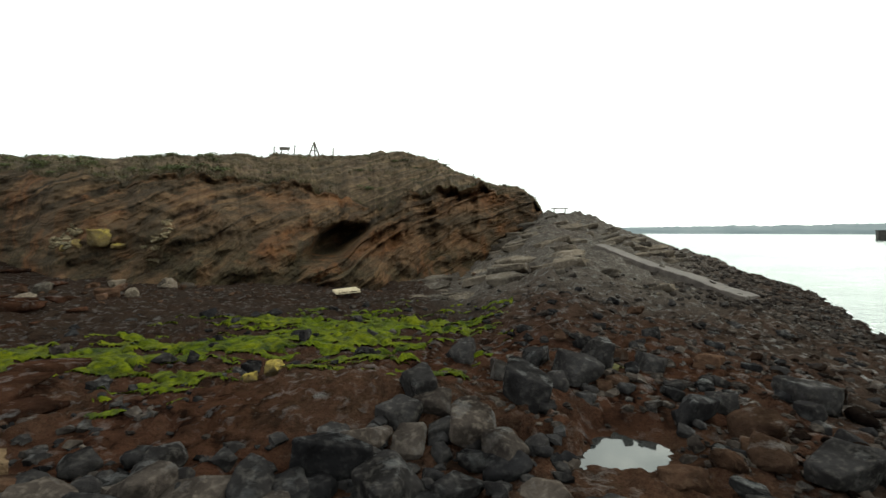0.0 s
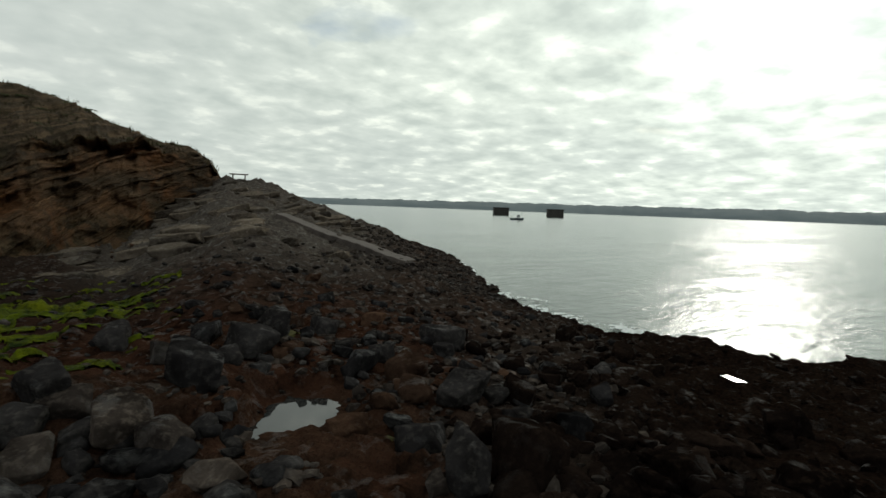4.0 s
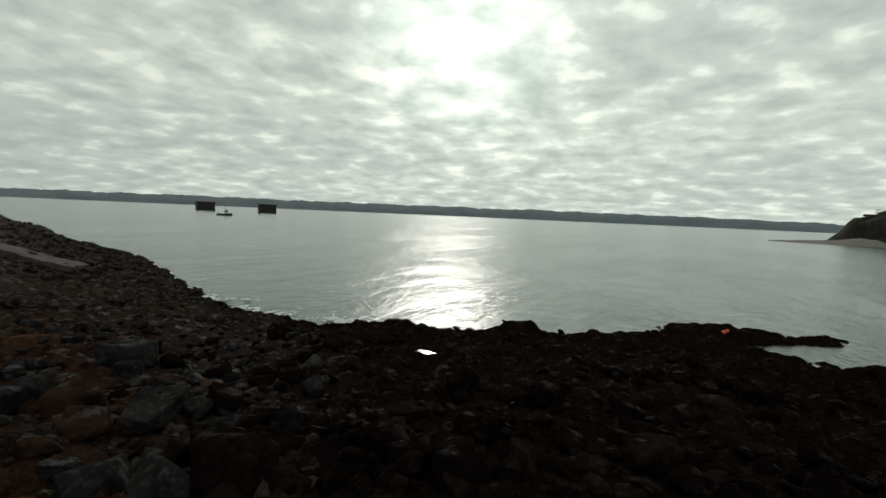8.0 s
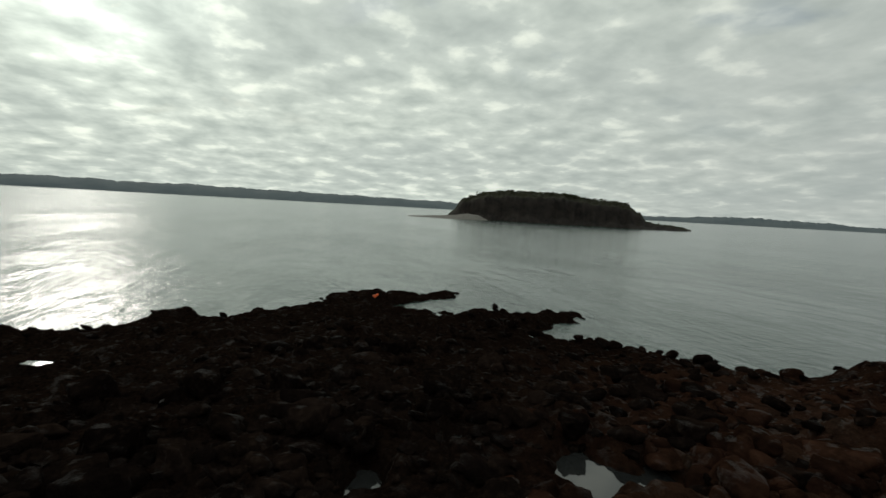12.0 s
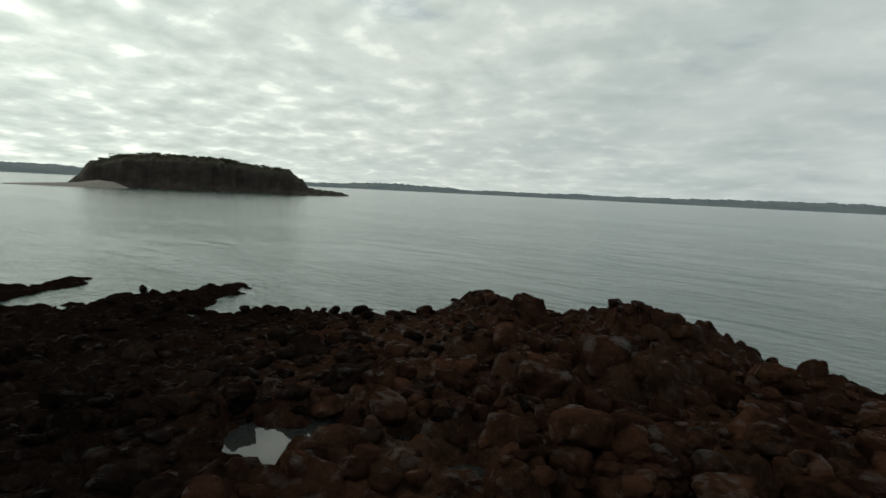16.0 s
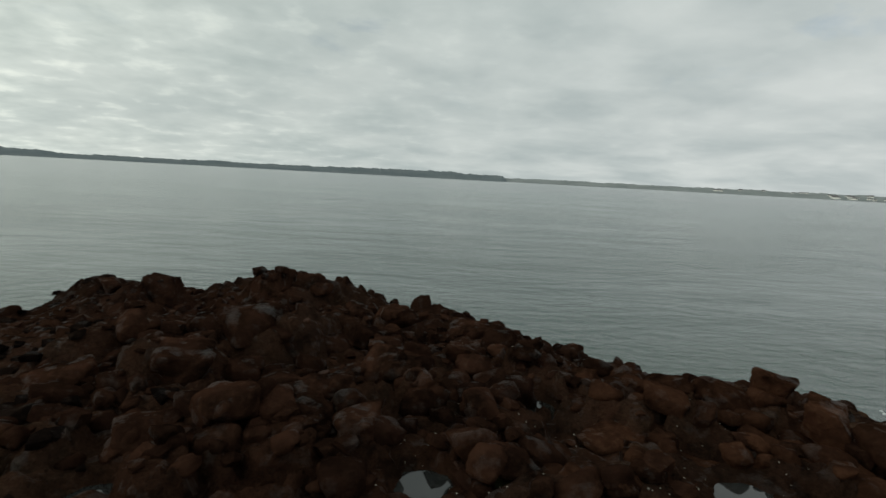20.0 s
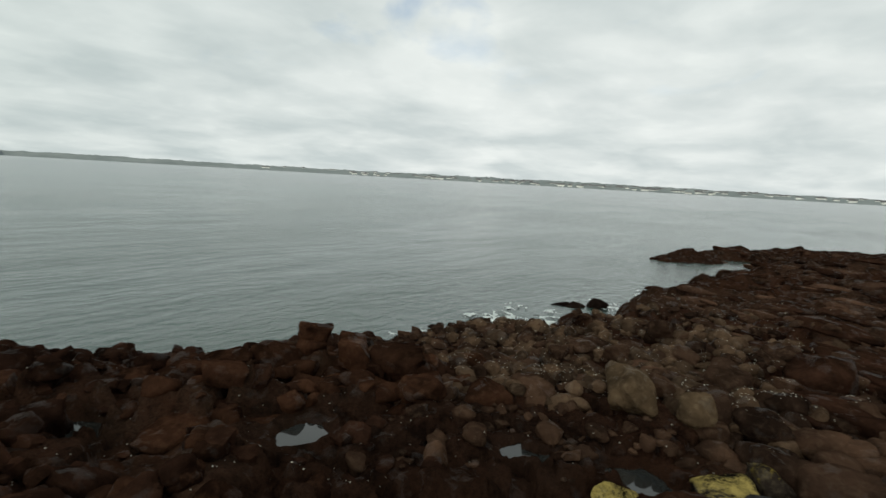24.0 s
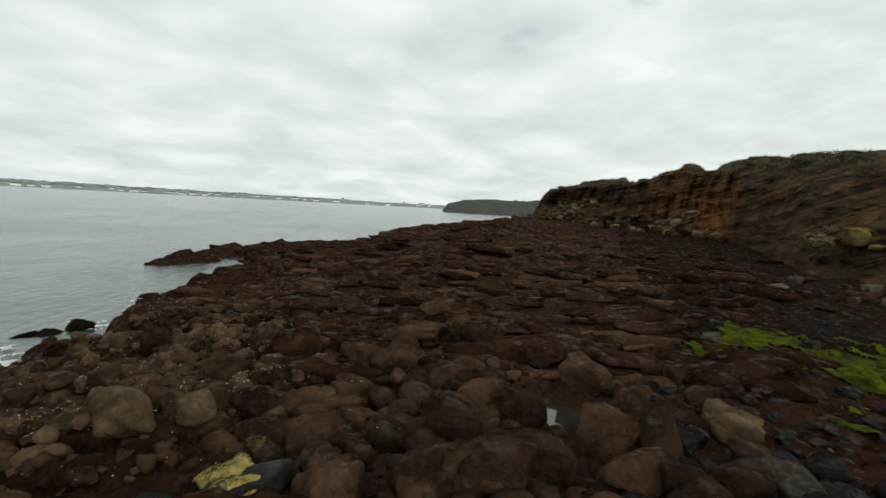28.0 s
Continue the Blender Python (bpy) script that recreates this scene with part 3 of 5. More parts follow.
def grid_faces(rows, cols, wrap=False):
    i, j = np.meshgrid(np.arange(rows - 1), np.arange(cols if wrap else cols - 1), indexing="ij")
    k = (j + 1) % cols
    return np.stack([i * cols + j, i * cols + k, (i + 1) * cols + k, (i + 1) * cols + j], -1).reshape(-1, 4)


def part(name, bm, mat, parent=None, label="", smooth=False):
    """Links a bmesh as one mesh object under a thing or a part."""
    me = bpy.data.meshes.new(name)
    bm.to_mesh(me)
    bm.free()
    me.materials.append(mat)
    if smooth:
        me.polygons.foreach_set("use_smooth", [True] * len(me.polygons))
    ob = new(name, me)
    if parent is not None:
        ob.parent = parent
    if label:
        ob["label"] = label
    return ob


def box(bm, size, m=Matrix(), bevel=0.0):
    made = bmesh.ops.create_cube(bm, size=1.0, matrix=m @ Matrix.Diagonal((*size, 1.0)))
    if bevel:
        edges = list({e for v in made["verts"] for e in v.link_edges})
        bmesh.ops.bevel(bm, geom=edges, offset=bevel, segments=2, profile=0.6, affect="EDGES")
    return bm


# ---------------------------------------------------------------- ground, sea
COLS = 1200
rings = np.concatenate([[0.0, 0.25, 0.5, 0.8, 1.2, 1.6, 2.0, 2.6], 3.0 * 1.008 ** np.arange(0, 380), 62 * 1.035 ** np.arange(0, 60), [700, 1100, 1900, 3000, 4600]])
ang = np.linspace(0, 2 * np.pi, COLS, endpoint=False)
R, A = np.meshgrid(rings, ang, indexing="ij")
GX, GY = -np.sin(A) * R, np.cos(A) * R
GZ = ground_height(GX, GY)
GAZ = heading_of(GX, GY)
edge_r = np.interp(GAZ, COAST_AZ, COAST_R)
# 0.75 term: black weed plus painted shade on the shore towards the sun
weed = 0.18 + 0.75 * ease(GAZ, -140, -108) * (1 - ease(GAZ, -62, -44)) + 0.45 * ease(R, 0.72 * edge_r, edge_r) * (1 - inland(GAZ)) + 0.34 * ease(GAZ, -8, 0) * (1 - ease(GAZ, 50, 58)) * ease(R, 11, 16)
# 0.3 term: darkens near flat bedrock, for wet and painted lens fall-off
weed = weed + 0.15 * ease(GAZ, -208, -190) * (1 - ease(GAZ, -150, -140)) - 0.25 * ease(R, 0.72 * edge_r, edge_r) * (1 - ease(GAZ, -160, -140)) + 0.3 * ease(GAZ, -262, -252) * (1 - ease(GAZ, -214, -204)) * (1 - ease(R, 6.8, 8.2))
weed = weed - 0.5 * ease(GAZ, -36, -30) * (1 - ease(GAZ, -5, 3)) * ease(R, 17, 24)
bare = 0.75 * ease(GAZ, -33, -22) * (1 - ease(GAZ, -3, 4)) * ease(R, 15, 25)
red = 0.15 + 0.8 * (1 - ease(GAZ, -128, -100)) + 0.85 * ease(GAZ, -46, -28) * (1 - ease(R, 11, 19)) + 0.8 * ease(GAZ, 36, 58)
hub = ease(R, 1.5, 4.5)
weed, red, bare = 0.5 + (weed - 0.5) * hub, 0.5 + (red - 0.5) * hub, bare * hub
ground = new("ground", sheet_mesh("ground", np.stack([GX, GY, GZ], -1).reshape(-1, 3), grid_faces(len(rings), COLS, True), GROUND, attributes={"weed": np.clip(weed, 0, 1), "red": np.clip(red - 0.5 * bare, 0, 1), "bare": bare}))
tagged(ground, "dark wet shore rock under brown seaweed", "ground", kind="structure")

sea_r = np.concatenate([[8.0], 9 * 1.06 ** np.arange(0, 108), [4700]])
sea_a = np.linspace(0, 2 * np.pi, 240, endpoint=False)
SR, SA = np.meshgrid(sea_r, sea_a, indexing="ij")
swell = 0.035 * fbm(-np.sin(SA) * SR * 0.22, np.cos(SA) * SR * 0.22, 3, 60) * np.clip(1.5 - SR / 120, 0, 1)
sea = new("sea", sheet_mesh("sea", np.stack([-np.sin(SA) * SR, np.cos(SA) * SR, swell], -1).reshape(-1, 3), grid_faces(len(sea_r), 240, True), SEA))
tagged(sea, "calm grey-green sea with light ripples", "sea", kind="structure")

for paz, pr, wide_half, deep_half, level in POOLS:
    n = 40
    a = radians(paz)
    verts = [at(paz, pr, level)] + [at(paz, pr, level) + Vector((math.cos(a), math.sin(a), 0)) * math.cos(2 * math.pi * k / n) * wide_half * 1.5 + Vector((-math.sin(a), math.cos(a), 0)) * math.sin(2 * math.pi * k / n) * deep_half * 1.5 for k in range(n)]
    pool = new("rock_pool", sheet_mesh("rock_pool", verts, [(0, 1 + k, 1 + (k + 1) % n) for k in range(n)], POOL))
    tagged(pool, "still rock pool that mirrors the sky", "rock pool", "rock pools", "structure")

# ---------------------------------------------------------------- cliff and turf
# heading, then foot distance and height, lip and top as angles over the eye's level, top distance
CLIFF_AZ = [-12.2, -11.3, -10.4, -4, 0.2, 3.5, 7.2, 11, 15.5, 23, 31, 38, 43, 44.5, 51.3, 53.2, 58.2, 61.1, 62.4, 63.2, 64.3]
FOOT_R = [46, 45, 42, 31, 27.5, 26, 25, 25.5, 26, 27, 28, 34, 48, 53, 69, 73, 82, 88, 90, 91, 93]
FOOT_Z = [4.4, 4.4, 3.9, 1.8, 1.4, 1.3, 1.2, 1.2, 1.3, 1.4, 1.4, 1.5, 2.2, 2.3, 2.6, 2.6, 2.8, 2.9, 3.0, 3.2, 3.3]
LIP_EL = [0.4, 2.0, 3.7, 5.3, 5.2, 4.2, 3.0, 4.2, 4.9, 5.4, 5.3, 5.2, 5.7, 5.4, 4.5, 3.6, 3.1, 2.7, 2.2, 1.5, -0.6]
TOP_EL = [0.5, 2.3, 4.1, 6.4, 8.2, 9.1, 9.7, 9.2, 8.9, 8.9, 7.7, 7.2, 6.8, 6.25, 5.2, 4.25, 3.8, 3.4, 2.9, 2.1, -0.4]
TOP_R = [48, 48, 48, 48, 48, 48, 48, 49, 50, 50, 51, 54, 64, 68, 82, 84, 91, 96, 98, 99, 100]
cu = np.linspace(-12.2, 64.3, 900)


def cliff_line(table):
    return np.interp(cu, CLIFF_AZ, table)


foot_r, foot_z, top_r = cliff_line(FOOT_R), cliff_line(FOOT_Z), cliff_line(TOP_R)
lip_el, top_el = cliff_line(LIP_EL), cliff_line(TOP_EL)
scar = fbm(cu * 0.13, cu * 0, 2, 70)
foot_r = foot_r + 0.9 * scar
lip_r = foot_r + (top_r - foot_r) * (0.5 - 0.28 * ease(cu, 40, 46))
lip_z = EYE_Z + lip_r * np.tan(np.radians(lip_el)) + 0.35 * fbm(cu * 0.5, cu * 0, 3, 72)
top_z = EYE_Z + top_r * np.tan(np.radians(top_el * (0.95 - 0.04 * ease(cu, 8, 25)))) + (0.15 + 0.45 * ease(cu, 41, 44) * (1 - ease(cu, 61, 63))) * fbm(cu * 0.6, cu * 0, 3, 73)
ROWS = 190
cv = np.linspace(0, 1, ROWS)[:, None]
lip_z = lip_z + 0.18 * fbm(cu * 1.4, cu * 0, 3, 95)
CZ = foot_z - 0.4 + (lip_z - foot_z + 0.4) * cv
lean = 0.75 * cv**0.8 + 0.25 * cv**3
CR = foot_r + (lip_r - foot_r) * lean
side = -np.radians(cu) * 34 + 0 * cv
bedding = CZ * math.cos(radians(27)) - side * math.sin(radians(27)) + 0.3 * fbm(side * 0.25, CZ * 0.25, 3, 80)
steps = bedding / 0.85
layer = hashed(np.floor(steps), np.floor(steps) * 0, seed=81)
within = steps - np.floor(steps)
steps2 = bedding / 0.31
layer2 = hashed(np.floor(steps2), np.floor(steps2) * 0, seed=82)
body = ease(cv, 0.02, 0.2) * (1 - ease(cv, 0.93, 1.0))
strong = 0.35 + 0.85 * (1 - ease(cu, 12, 30)) + 0 * cv
push = strong * (1.5 * (layer - 0.5) + 0.55 * (within - 0.5) + 0.7 * (layer2 - 0.5)) * ease(fbm(side * 0.12, CZ * 0.2, 2, 83), -0.9, 0.6)
push = push + 1.5 * fbm(side * 0.16 + CZ * 0.1, CZ * 0.3 - side * 0.08, 5, 84) + 0.5 * fbm(side * 0.9, CZ * 0.9, 4, 86)
push = push + 1.1 * ease(cu, 41, 45) * (fbm(cu * 0.8 + CZ * 0.15, CZ * 0.12, 3, 87) + 0.35 * fbm(cu * 2.2, CZ * 0.7, 4, 93))
# the dark hollow under the slanting bed
hollow = np.exp(-(((cu - 12.2) + (CZ - 3.75) * 1.6) / 2.4) ** 4 - ((CZ - 3.75) / 1.0) ** 4)
CR = CR - body * push * (1 - hollow) + 5.5 * hollow
ragged = 0.22 * fbm(cu * 1.1, cu * 0, 2, 94)
overhang = (0.45 + ragged) * np.exp(-(((cv - 0.985) / 0.03) ** 2)) * ease(cu, 3, 8) * (1 - ease(cu, 58, 62))
CR = CR - overhang
CX, CY = -np.sin(np.radians(cu)) * CR, np.cos(np.radians(cu)) * CR
rust = 1.5 * np.exp(-(((cu - 45.6 + 0.5 * fbm(cu * 0.9, CZ * 0.7, 3, 98)) / 1.7) ** 2) - ((CZ - 5.4) / 3.0) ** 4) * ease(fbm(side * 0.35, CZ * 0.5, 3, 99), -1.0, -0.1) + (0.22 + 0.3 * ease(cu, 38, 44)) * ease(fbm(side * 0.2, CZ * 0.3, 3, 88), 0.1, 0.7) + 0.55 * np.exp(-(((cu - 50) / 2.6) ** 2)) * ease(CZ, 3.5, 6)
grassy = ease(fbm(side * 0.16, CZ * 0.3, 3, 89), -0.2, 0.5) * 0.8 * ease(cu, 10, 20) + 0.9 * (1 - ease(cv, 0.2, 0.5)) + 0.6 * ease(cv, 0.82, 1.0)
grassy = grassy * (1 - 0.75 * ease(cu, 41, 45))
cliff = new("cliff", sheet_mesh("cliff", np.stack([CX, CY, CZ], -1).reshape(-1, 3), grid_faces(ROWS, len(cu))[:, ::-1], CLIFF, attributes={"bed": bedding, "rust": np.clip(rust, 0, 1), "grass": np.clip(grassy, 0, 1)}))
tagged(cliff, "brown and rust cliff of slanting rock beds", "cliff", kind="structure")

ROWS2 = 120
tv = np.linspace(0, 1, ROWS2)[:, None]
k1 = np.clip(tv / 0.6, 0, 1)
k2 = np.clip((tv - 0.6) / 0.4, 0, 1)
edge_line = CR[-1]
TR = edge_line - 0.06 + (top_r - edge_line + 0.06) * k1 + 150 * k2**2.2
TZ = lip_z + 0.02 + (top_z - lip_z) * (1.35 * k1 - 0.35 * k1**2) - 0.3 * k2 - (top_z + 3) * ease(k2, 0.55, 1.0) * 0.99
TZ = TZ + ease(tv, 0.0, 0.08) * (0.34 * fbm(-np.radians(cu) * 34 * 0.35, TR * 0.35, 5, 90) + 0.10 * fbm(-np.radians(cu) * 34 * 2.1, TR * 2.1, 3, 91)) * (1 - 0.6 * np.exp(-(((k1 - 1) / 0.2) ** 2)))
beds = (TZ * math.cos(radians(27)) + np.radians(cu) * 34 * math.sin(radians(27)) + 0.4 * fbm(cu * 0.25, TR * 0.3, 3, 96)) / 0.7
TZ = TZ + (1 - ease(cu, 3, 10)) * ease(tv, 0.0, 0.08) * (1 - ease(tv, 0.45, 0.6)) * 0.55 * (hashed(np.floor(beds), np.floor(beds) * 0, seed=97) - 0.5)
TX, TY = -np.sin(np.radians(cu)) * TR, np.cos(np.radians(cu)) * TR
turf = new("turf", sheet_mesh("turf", np.stack([TX, TY, TZ], -1).reshape(-1, 3), grid_faces(ROWS2, len(cu))[:, ::-1], TURF, attributes={"bed": TZ * math.cos(radians(27)) + np.radians(cu) * 34 * math.sin(radians(27)), "bare": np.clip((1 - ease(cu, 8, 26)) * (0.95 - 0.4 * ease(tv, 0.1, 0.6)) + 0.35 * ease(cu, 40, 44), 0, 1) + 0 * tv}))
tagged(turf, "rough brown turf slope above the cliff", "turf", kind="structure")


def cliff_point(az, z):
    """A place on the cliff face at heading az and height z."""
    i = int(np.clip(np.searchsorted(cu, az), 0, len(cu) - 1))
    j = int(np.clip(np.searchsorted(CZ[:, i], z), 0, ROWS - 1))
    return Vector((CX[j, i], CY[j, i], CZ[j, i]))


def turf_point(az, share):
    """A place on the turf: heading, share of the way from lip (0) to top (0.6)."""
    i = int(np.clip(np.searchsorted(cu, az), 0, len(cu) - 1))
    j = int(share * (ROWS2 - 1))
    return Vector((TX[j, i], TY[j, i], TZ[j, i]))


# ---------------------------------------------------------------- far shores
def far_shore(name, label, az0, az1, dist, deep, heights, mat, seed, fine=0.12, rows=14):
    """A low coast: heights in degrees over the horizon, even steps from az0 to az1."""
    n = int(abs(az1 - az0) * 10) + 2
    a = np.linspace(az0, az1, n)
    h = np.interp(a, np.linspace(az0, az1, len(heights)), heights)
    peak = EYE_Z + dist * np.tan(np.radians(h * 1.12)) * (1 + fine * fbm(a * 0.6, a * 0, 4, seed) + 0.5 * fine * fbm(a * 4, a * 0, 3, seed + 5))
    ends = np.clip(np.minimum(a.max() - a, a - a.min()) / 0.6, 0, 1) ** 0.6
    s = np.linspace(0, 1, rows)[:, None]
    rr = dist + deep * s
    zz = -1 + (peak * ends + 1) * np.sin(np.clip(s * 1.6, 0, 1) * math.pi / 2) ** 0.8 * (1 - ease(s, 0.75, 1.0)) + (1 - np.abs(2 * s - 1)) * dist * 0.0006 * fbm(a * 3 + s * 2, s * 6 + 0 * a, 3, seed + 9)
    verts = np.stack([-np.sin(np.radians(a)) * rr, np.cos(np.radians(a)) * rr, zz], -1).reshape(-1, 3)
    faces = grid_faces(rows, n)
    ob = new(name, sheet_mesh(name, verts, faces if az1 > az0 else faces[:, ::-1], mat))
    return tagged(ob, label, "coast", kind="structure")


far_shore("backdrop_south", "long low wooded coast across the water", -108, -12, 2300, 500, [0.7, 0.9, 0.95, 1.0, 0.95, 0.9, 0.85, 0.75, 0.6, 0.5], FAR_LAND_HAZED, 100, 0.07)
far_shore("backdrop_west", "low distant coast with a small hill", -190, -104, 2700, 500, [0.55, 0.7, 0.6, 0.5, 0.45, 0.35, 0.75, 0.4, 0.4, 0.5, 0.6], FAR_LAND_HAZED, 120)
far_shore("backdrop_town", "distant coast with a town, haze in its colour", -292, -186, 3000, 600, [0.25, 0.3, 0.4, 0.5, 0.55, 0.55, 0.5, 0.45, 0.4, 0.4, 0.3], FAR_TOWN_HAZED, 140)
far_shore("headland", "dark low headland of rough grass", -299, -285.4, 520, 200, [1.5, 1.5, 1.45, 1.45, 1.4, 1.2, 0.5], HEAD_LAND, 160, 0.06)

from mathutils.bvhtree import BVHTree

# ---------------------------------------------------------------- boulders
def ball(level):
    bm = bmesh.new()
    bmesh.ops.create_icosphere(bm, subdivisions=level, radius=1.0)
    v = np.array([p.co[:] for p in bm.verts])
    f = np.array([[p.index for p in q.verts] for q in bm.faces])
    bm.free()
    return v, f


BALLS = {k: ball(k) for k in (1, 2, 3, 4)}


def stone_shape(seed, level=3, cuts=11, soft=14.0, squash=(1.0, 0.8, 0.6), rough=0.05):
    """A stone: a ball cut by planes, the edges worn round, then dented."""
    rng = np.random.default_rng(seed)
    v, f = BALLS[level]
    n = rng.normal(size=(cuts, 3))
    n /= np.linalg.norm(n, axis=1)[:, None]
    d = rng.uniform(0.62, 0.95, cuts)
    reach = np.maximum(v @ n.T, 1e-3) / d
    r = 1 / (np.sum(reach**soft, axis=1) + 0.9**soft) ** (1 / soft)
    p = v * r[:, None]
    ox, oy = rng.uniform(0, 90, 2)
    p = p * (1 + rough * fbm(p[:, 0] * 2.2 + ox, p[:, 1] * 2.2 + p[:, 2] * 1.7 + oy, 3, seed % 97))[:, None]
    return p * np.array(squash), f


def block_mesh(seed, mat, cuts=7, worn=4, squash=(1.0, 0.8, 0.6), rough=0.10, fine=True, limits=(0.9, 0.5, 0.3, 0.2)):
    """An angular stone: a cube with corners struck off, the edges worn, the faces a little uneven."""
    rnd = random.Random(seed)
    bm = bmesh.new()
    bmesh.ops.create_cube(bm, size=1.7)
    for k in range(cuts):
        n = Vector((rnd.gauss(0, 1), rnd.gauss(0, 1), rnd.gauss(0, 1))).normalized()
        bmesh.ops.bisect_plane(bm, geom=bm.verts[:] + bm.edges[:] + bm.faces[:], plane_co=n * rnd.uniform(0.62, 0.92), plane_no=n, clear_outer=True)
        pts = [v.co.copy() for v in bm.verts]
        bm.free()
        bm = bmesh.new()
        for p in pts:
            bm.verts.new(p)
        hull = bmesh.ops.convex_hull(bm, input=bm.verts[:])
        bmesh.ops.delete(bm, geom=[e for e in hull["geom_interior"] if isinstance(e, bmesh.types.BMVert)], context="VERTS")
        bmesh.ops.dissolve_limit(bm, angle_limit=radians(4), verts=bm.verts[:], edges=bm.edges[:])
    if fine:
        bmesh.ops.triangulate(bm, faces=bm.faces[:])
        for limit in limits:
            bmesh.ops.subdivide_edges(bm, edges=[e for e in bm.edges if e.calc_length() > limit], cuts=1)
            bmesh.ops.triangulate(bm, faces=bm.faces[:])
        for k in range(worn):
            bmesh.ops.smooth_vert(bm, verts=bm.verts[:], factor=0.5, use_axis_x=True, use_axis_y=True, use_axis_z=True)
    else:
        bmesh.ops.triangulate(bm, faces=bm.faces[:])
    v = np.array([p.co[:] for p in bm.verts])
    f = np.array([[p.index for p in q.verts] for q in bm.faces])
    bm.free()
    o = rnd.uniform(0, 90)
    if fine:
        v = v * (1 + rough * fbm(v[:, 0] * 1.7 + o, v[:, 1] * 1.7 + v[:, 2] * 1.3 + o, 3, seed % 97))[:, None]
    return v * np.array(squash), f


def stone_mesh(seed, mat, **kw):
    v, f = block_mesh(seed, mat, **kw)
    return sheet_mesh("boulder", v, f, mat)


SQUASH = [(1, 0.8, 0.62), (1, 0.7, 0.75), (1, 0.9, 0.5), (1.1, 0.65, 0.55), (1, 0.85, 0.8)]
KINDS = {}
for key, mat in (("grey", ROCK_GREY), ("dark", ROCK_DARK), ("slate", ROCK_SLATE), ("red", ROCK_RED), ("tan", ROCK_TAN), ("rust", ROCK_RUST), ("old", ROCK_OLD), ("lichen", ROCK_LICHEN), ("yellow", ROCK_YELLOW), ("slab", ROCK_SLAB), ("crust", ROCK_CRUST), ("pale", ROCK_PALE)):
    KINDS[key] = [stone_mesh(1000 + 17 * k + 131 * len(KINDS), mat, cuts=(7, 9, 11, 6, 14)[k], worn=4 if key in ("red", "old", "tan", "lichen", "yellow", "crust") else 1, rough=0.045 if key in ("slate", "grey") else 0.10, squash=SQUASH[k]) for k in range(5)]
KINDS["worn"] = [sheet_mesh("boulder", *stone_shape(1900 + k, level=3, cuts=12, soft=8, squash=SQUASH[k], rough=0.08), ROCK_DARK) for k in range(5)]
SLABS = [stone_mesh(3000 + k, ROCK_SLAB, cuts=7, worn=2, squash=(1.0, 0.5, 0.2), rough=0.06) for k in range(4)]
LABELS = {"worn": "dark rounded rock awash near the shore", "grey": "weathered grey boulder among the shore stones", "dark": "dark wet boulder among the shore stones", "slate": "dark blue-grey angular boulder among stones", "red": "red-brown boulder under a film of seaweed",
          "rust": "rust-brown block with worn edges by the water", "tan": "pale tan boulder with worn edges", "old": "rounded brown boulder on the wet shore", "lichen": "dark boulder with yellow lichen on top",
          "yellow": "boulder covered in yellow lichen", "slab": "grey-brown slab of bare rock", "crust": "dark rock crusted with bright yellow lichen", "pale": "pale yellow-grey block fallen from the cliff"}
rng = random.Random(5)
PLACED = []


def boulder(kind, az, r, size, sink=0.25, form=None, turn=None, tilt=None, label="", stretch=(1, 1, 1), group="boulders on the shore", name="boulder"):
    me = KINDS[kind][rng.randrange(5) if form is None else form]
    p = at(az, r)
    spin = Euler((radians(rng.uniform(-14, 14)) if tilt is None else radians(tilt[0]), radians(rng.uniform(-14, 14)) if tilt is None else radians(tilt[1]), radians(rng.uniform(0, 360) if turn is None else turn)))
    ob = new(name, me)
    half = size * 0.5
    ob.matrix_basis = Matrix.LocRotScale((p.x, p.y, height(p) + half * 0.62 * stretch[2] * (1 - 2 * sink)), spin, (half * stretch[0], half * stretch[1], half * stretch[2]))
    PLACED.append((p.x, p.y, half))
    return tagged(ob, label or LABELS[kind], name.replace("_", " "), group)


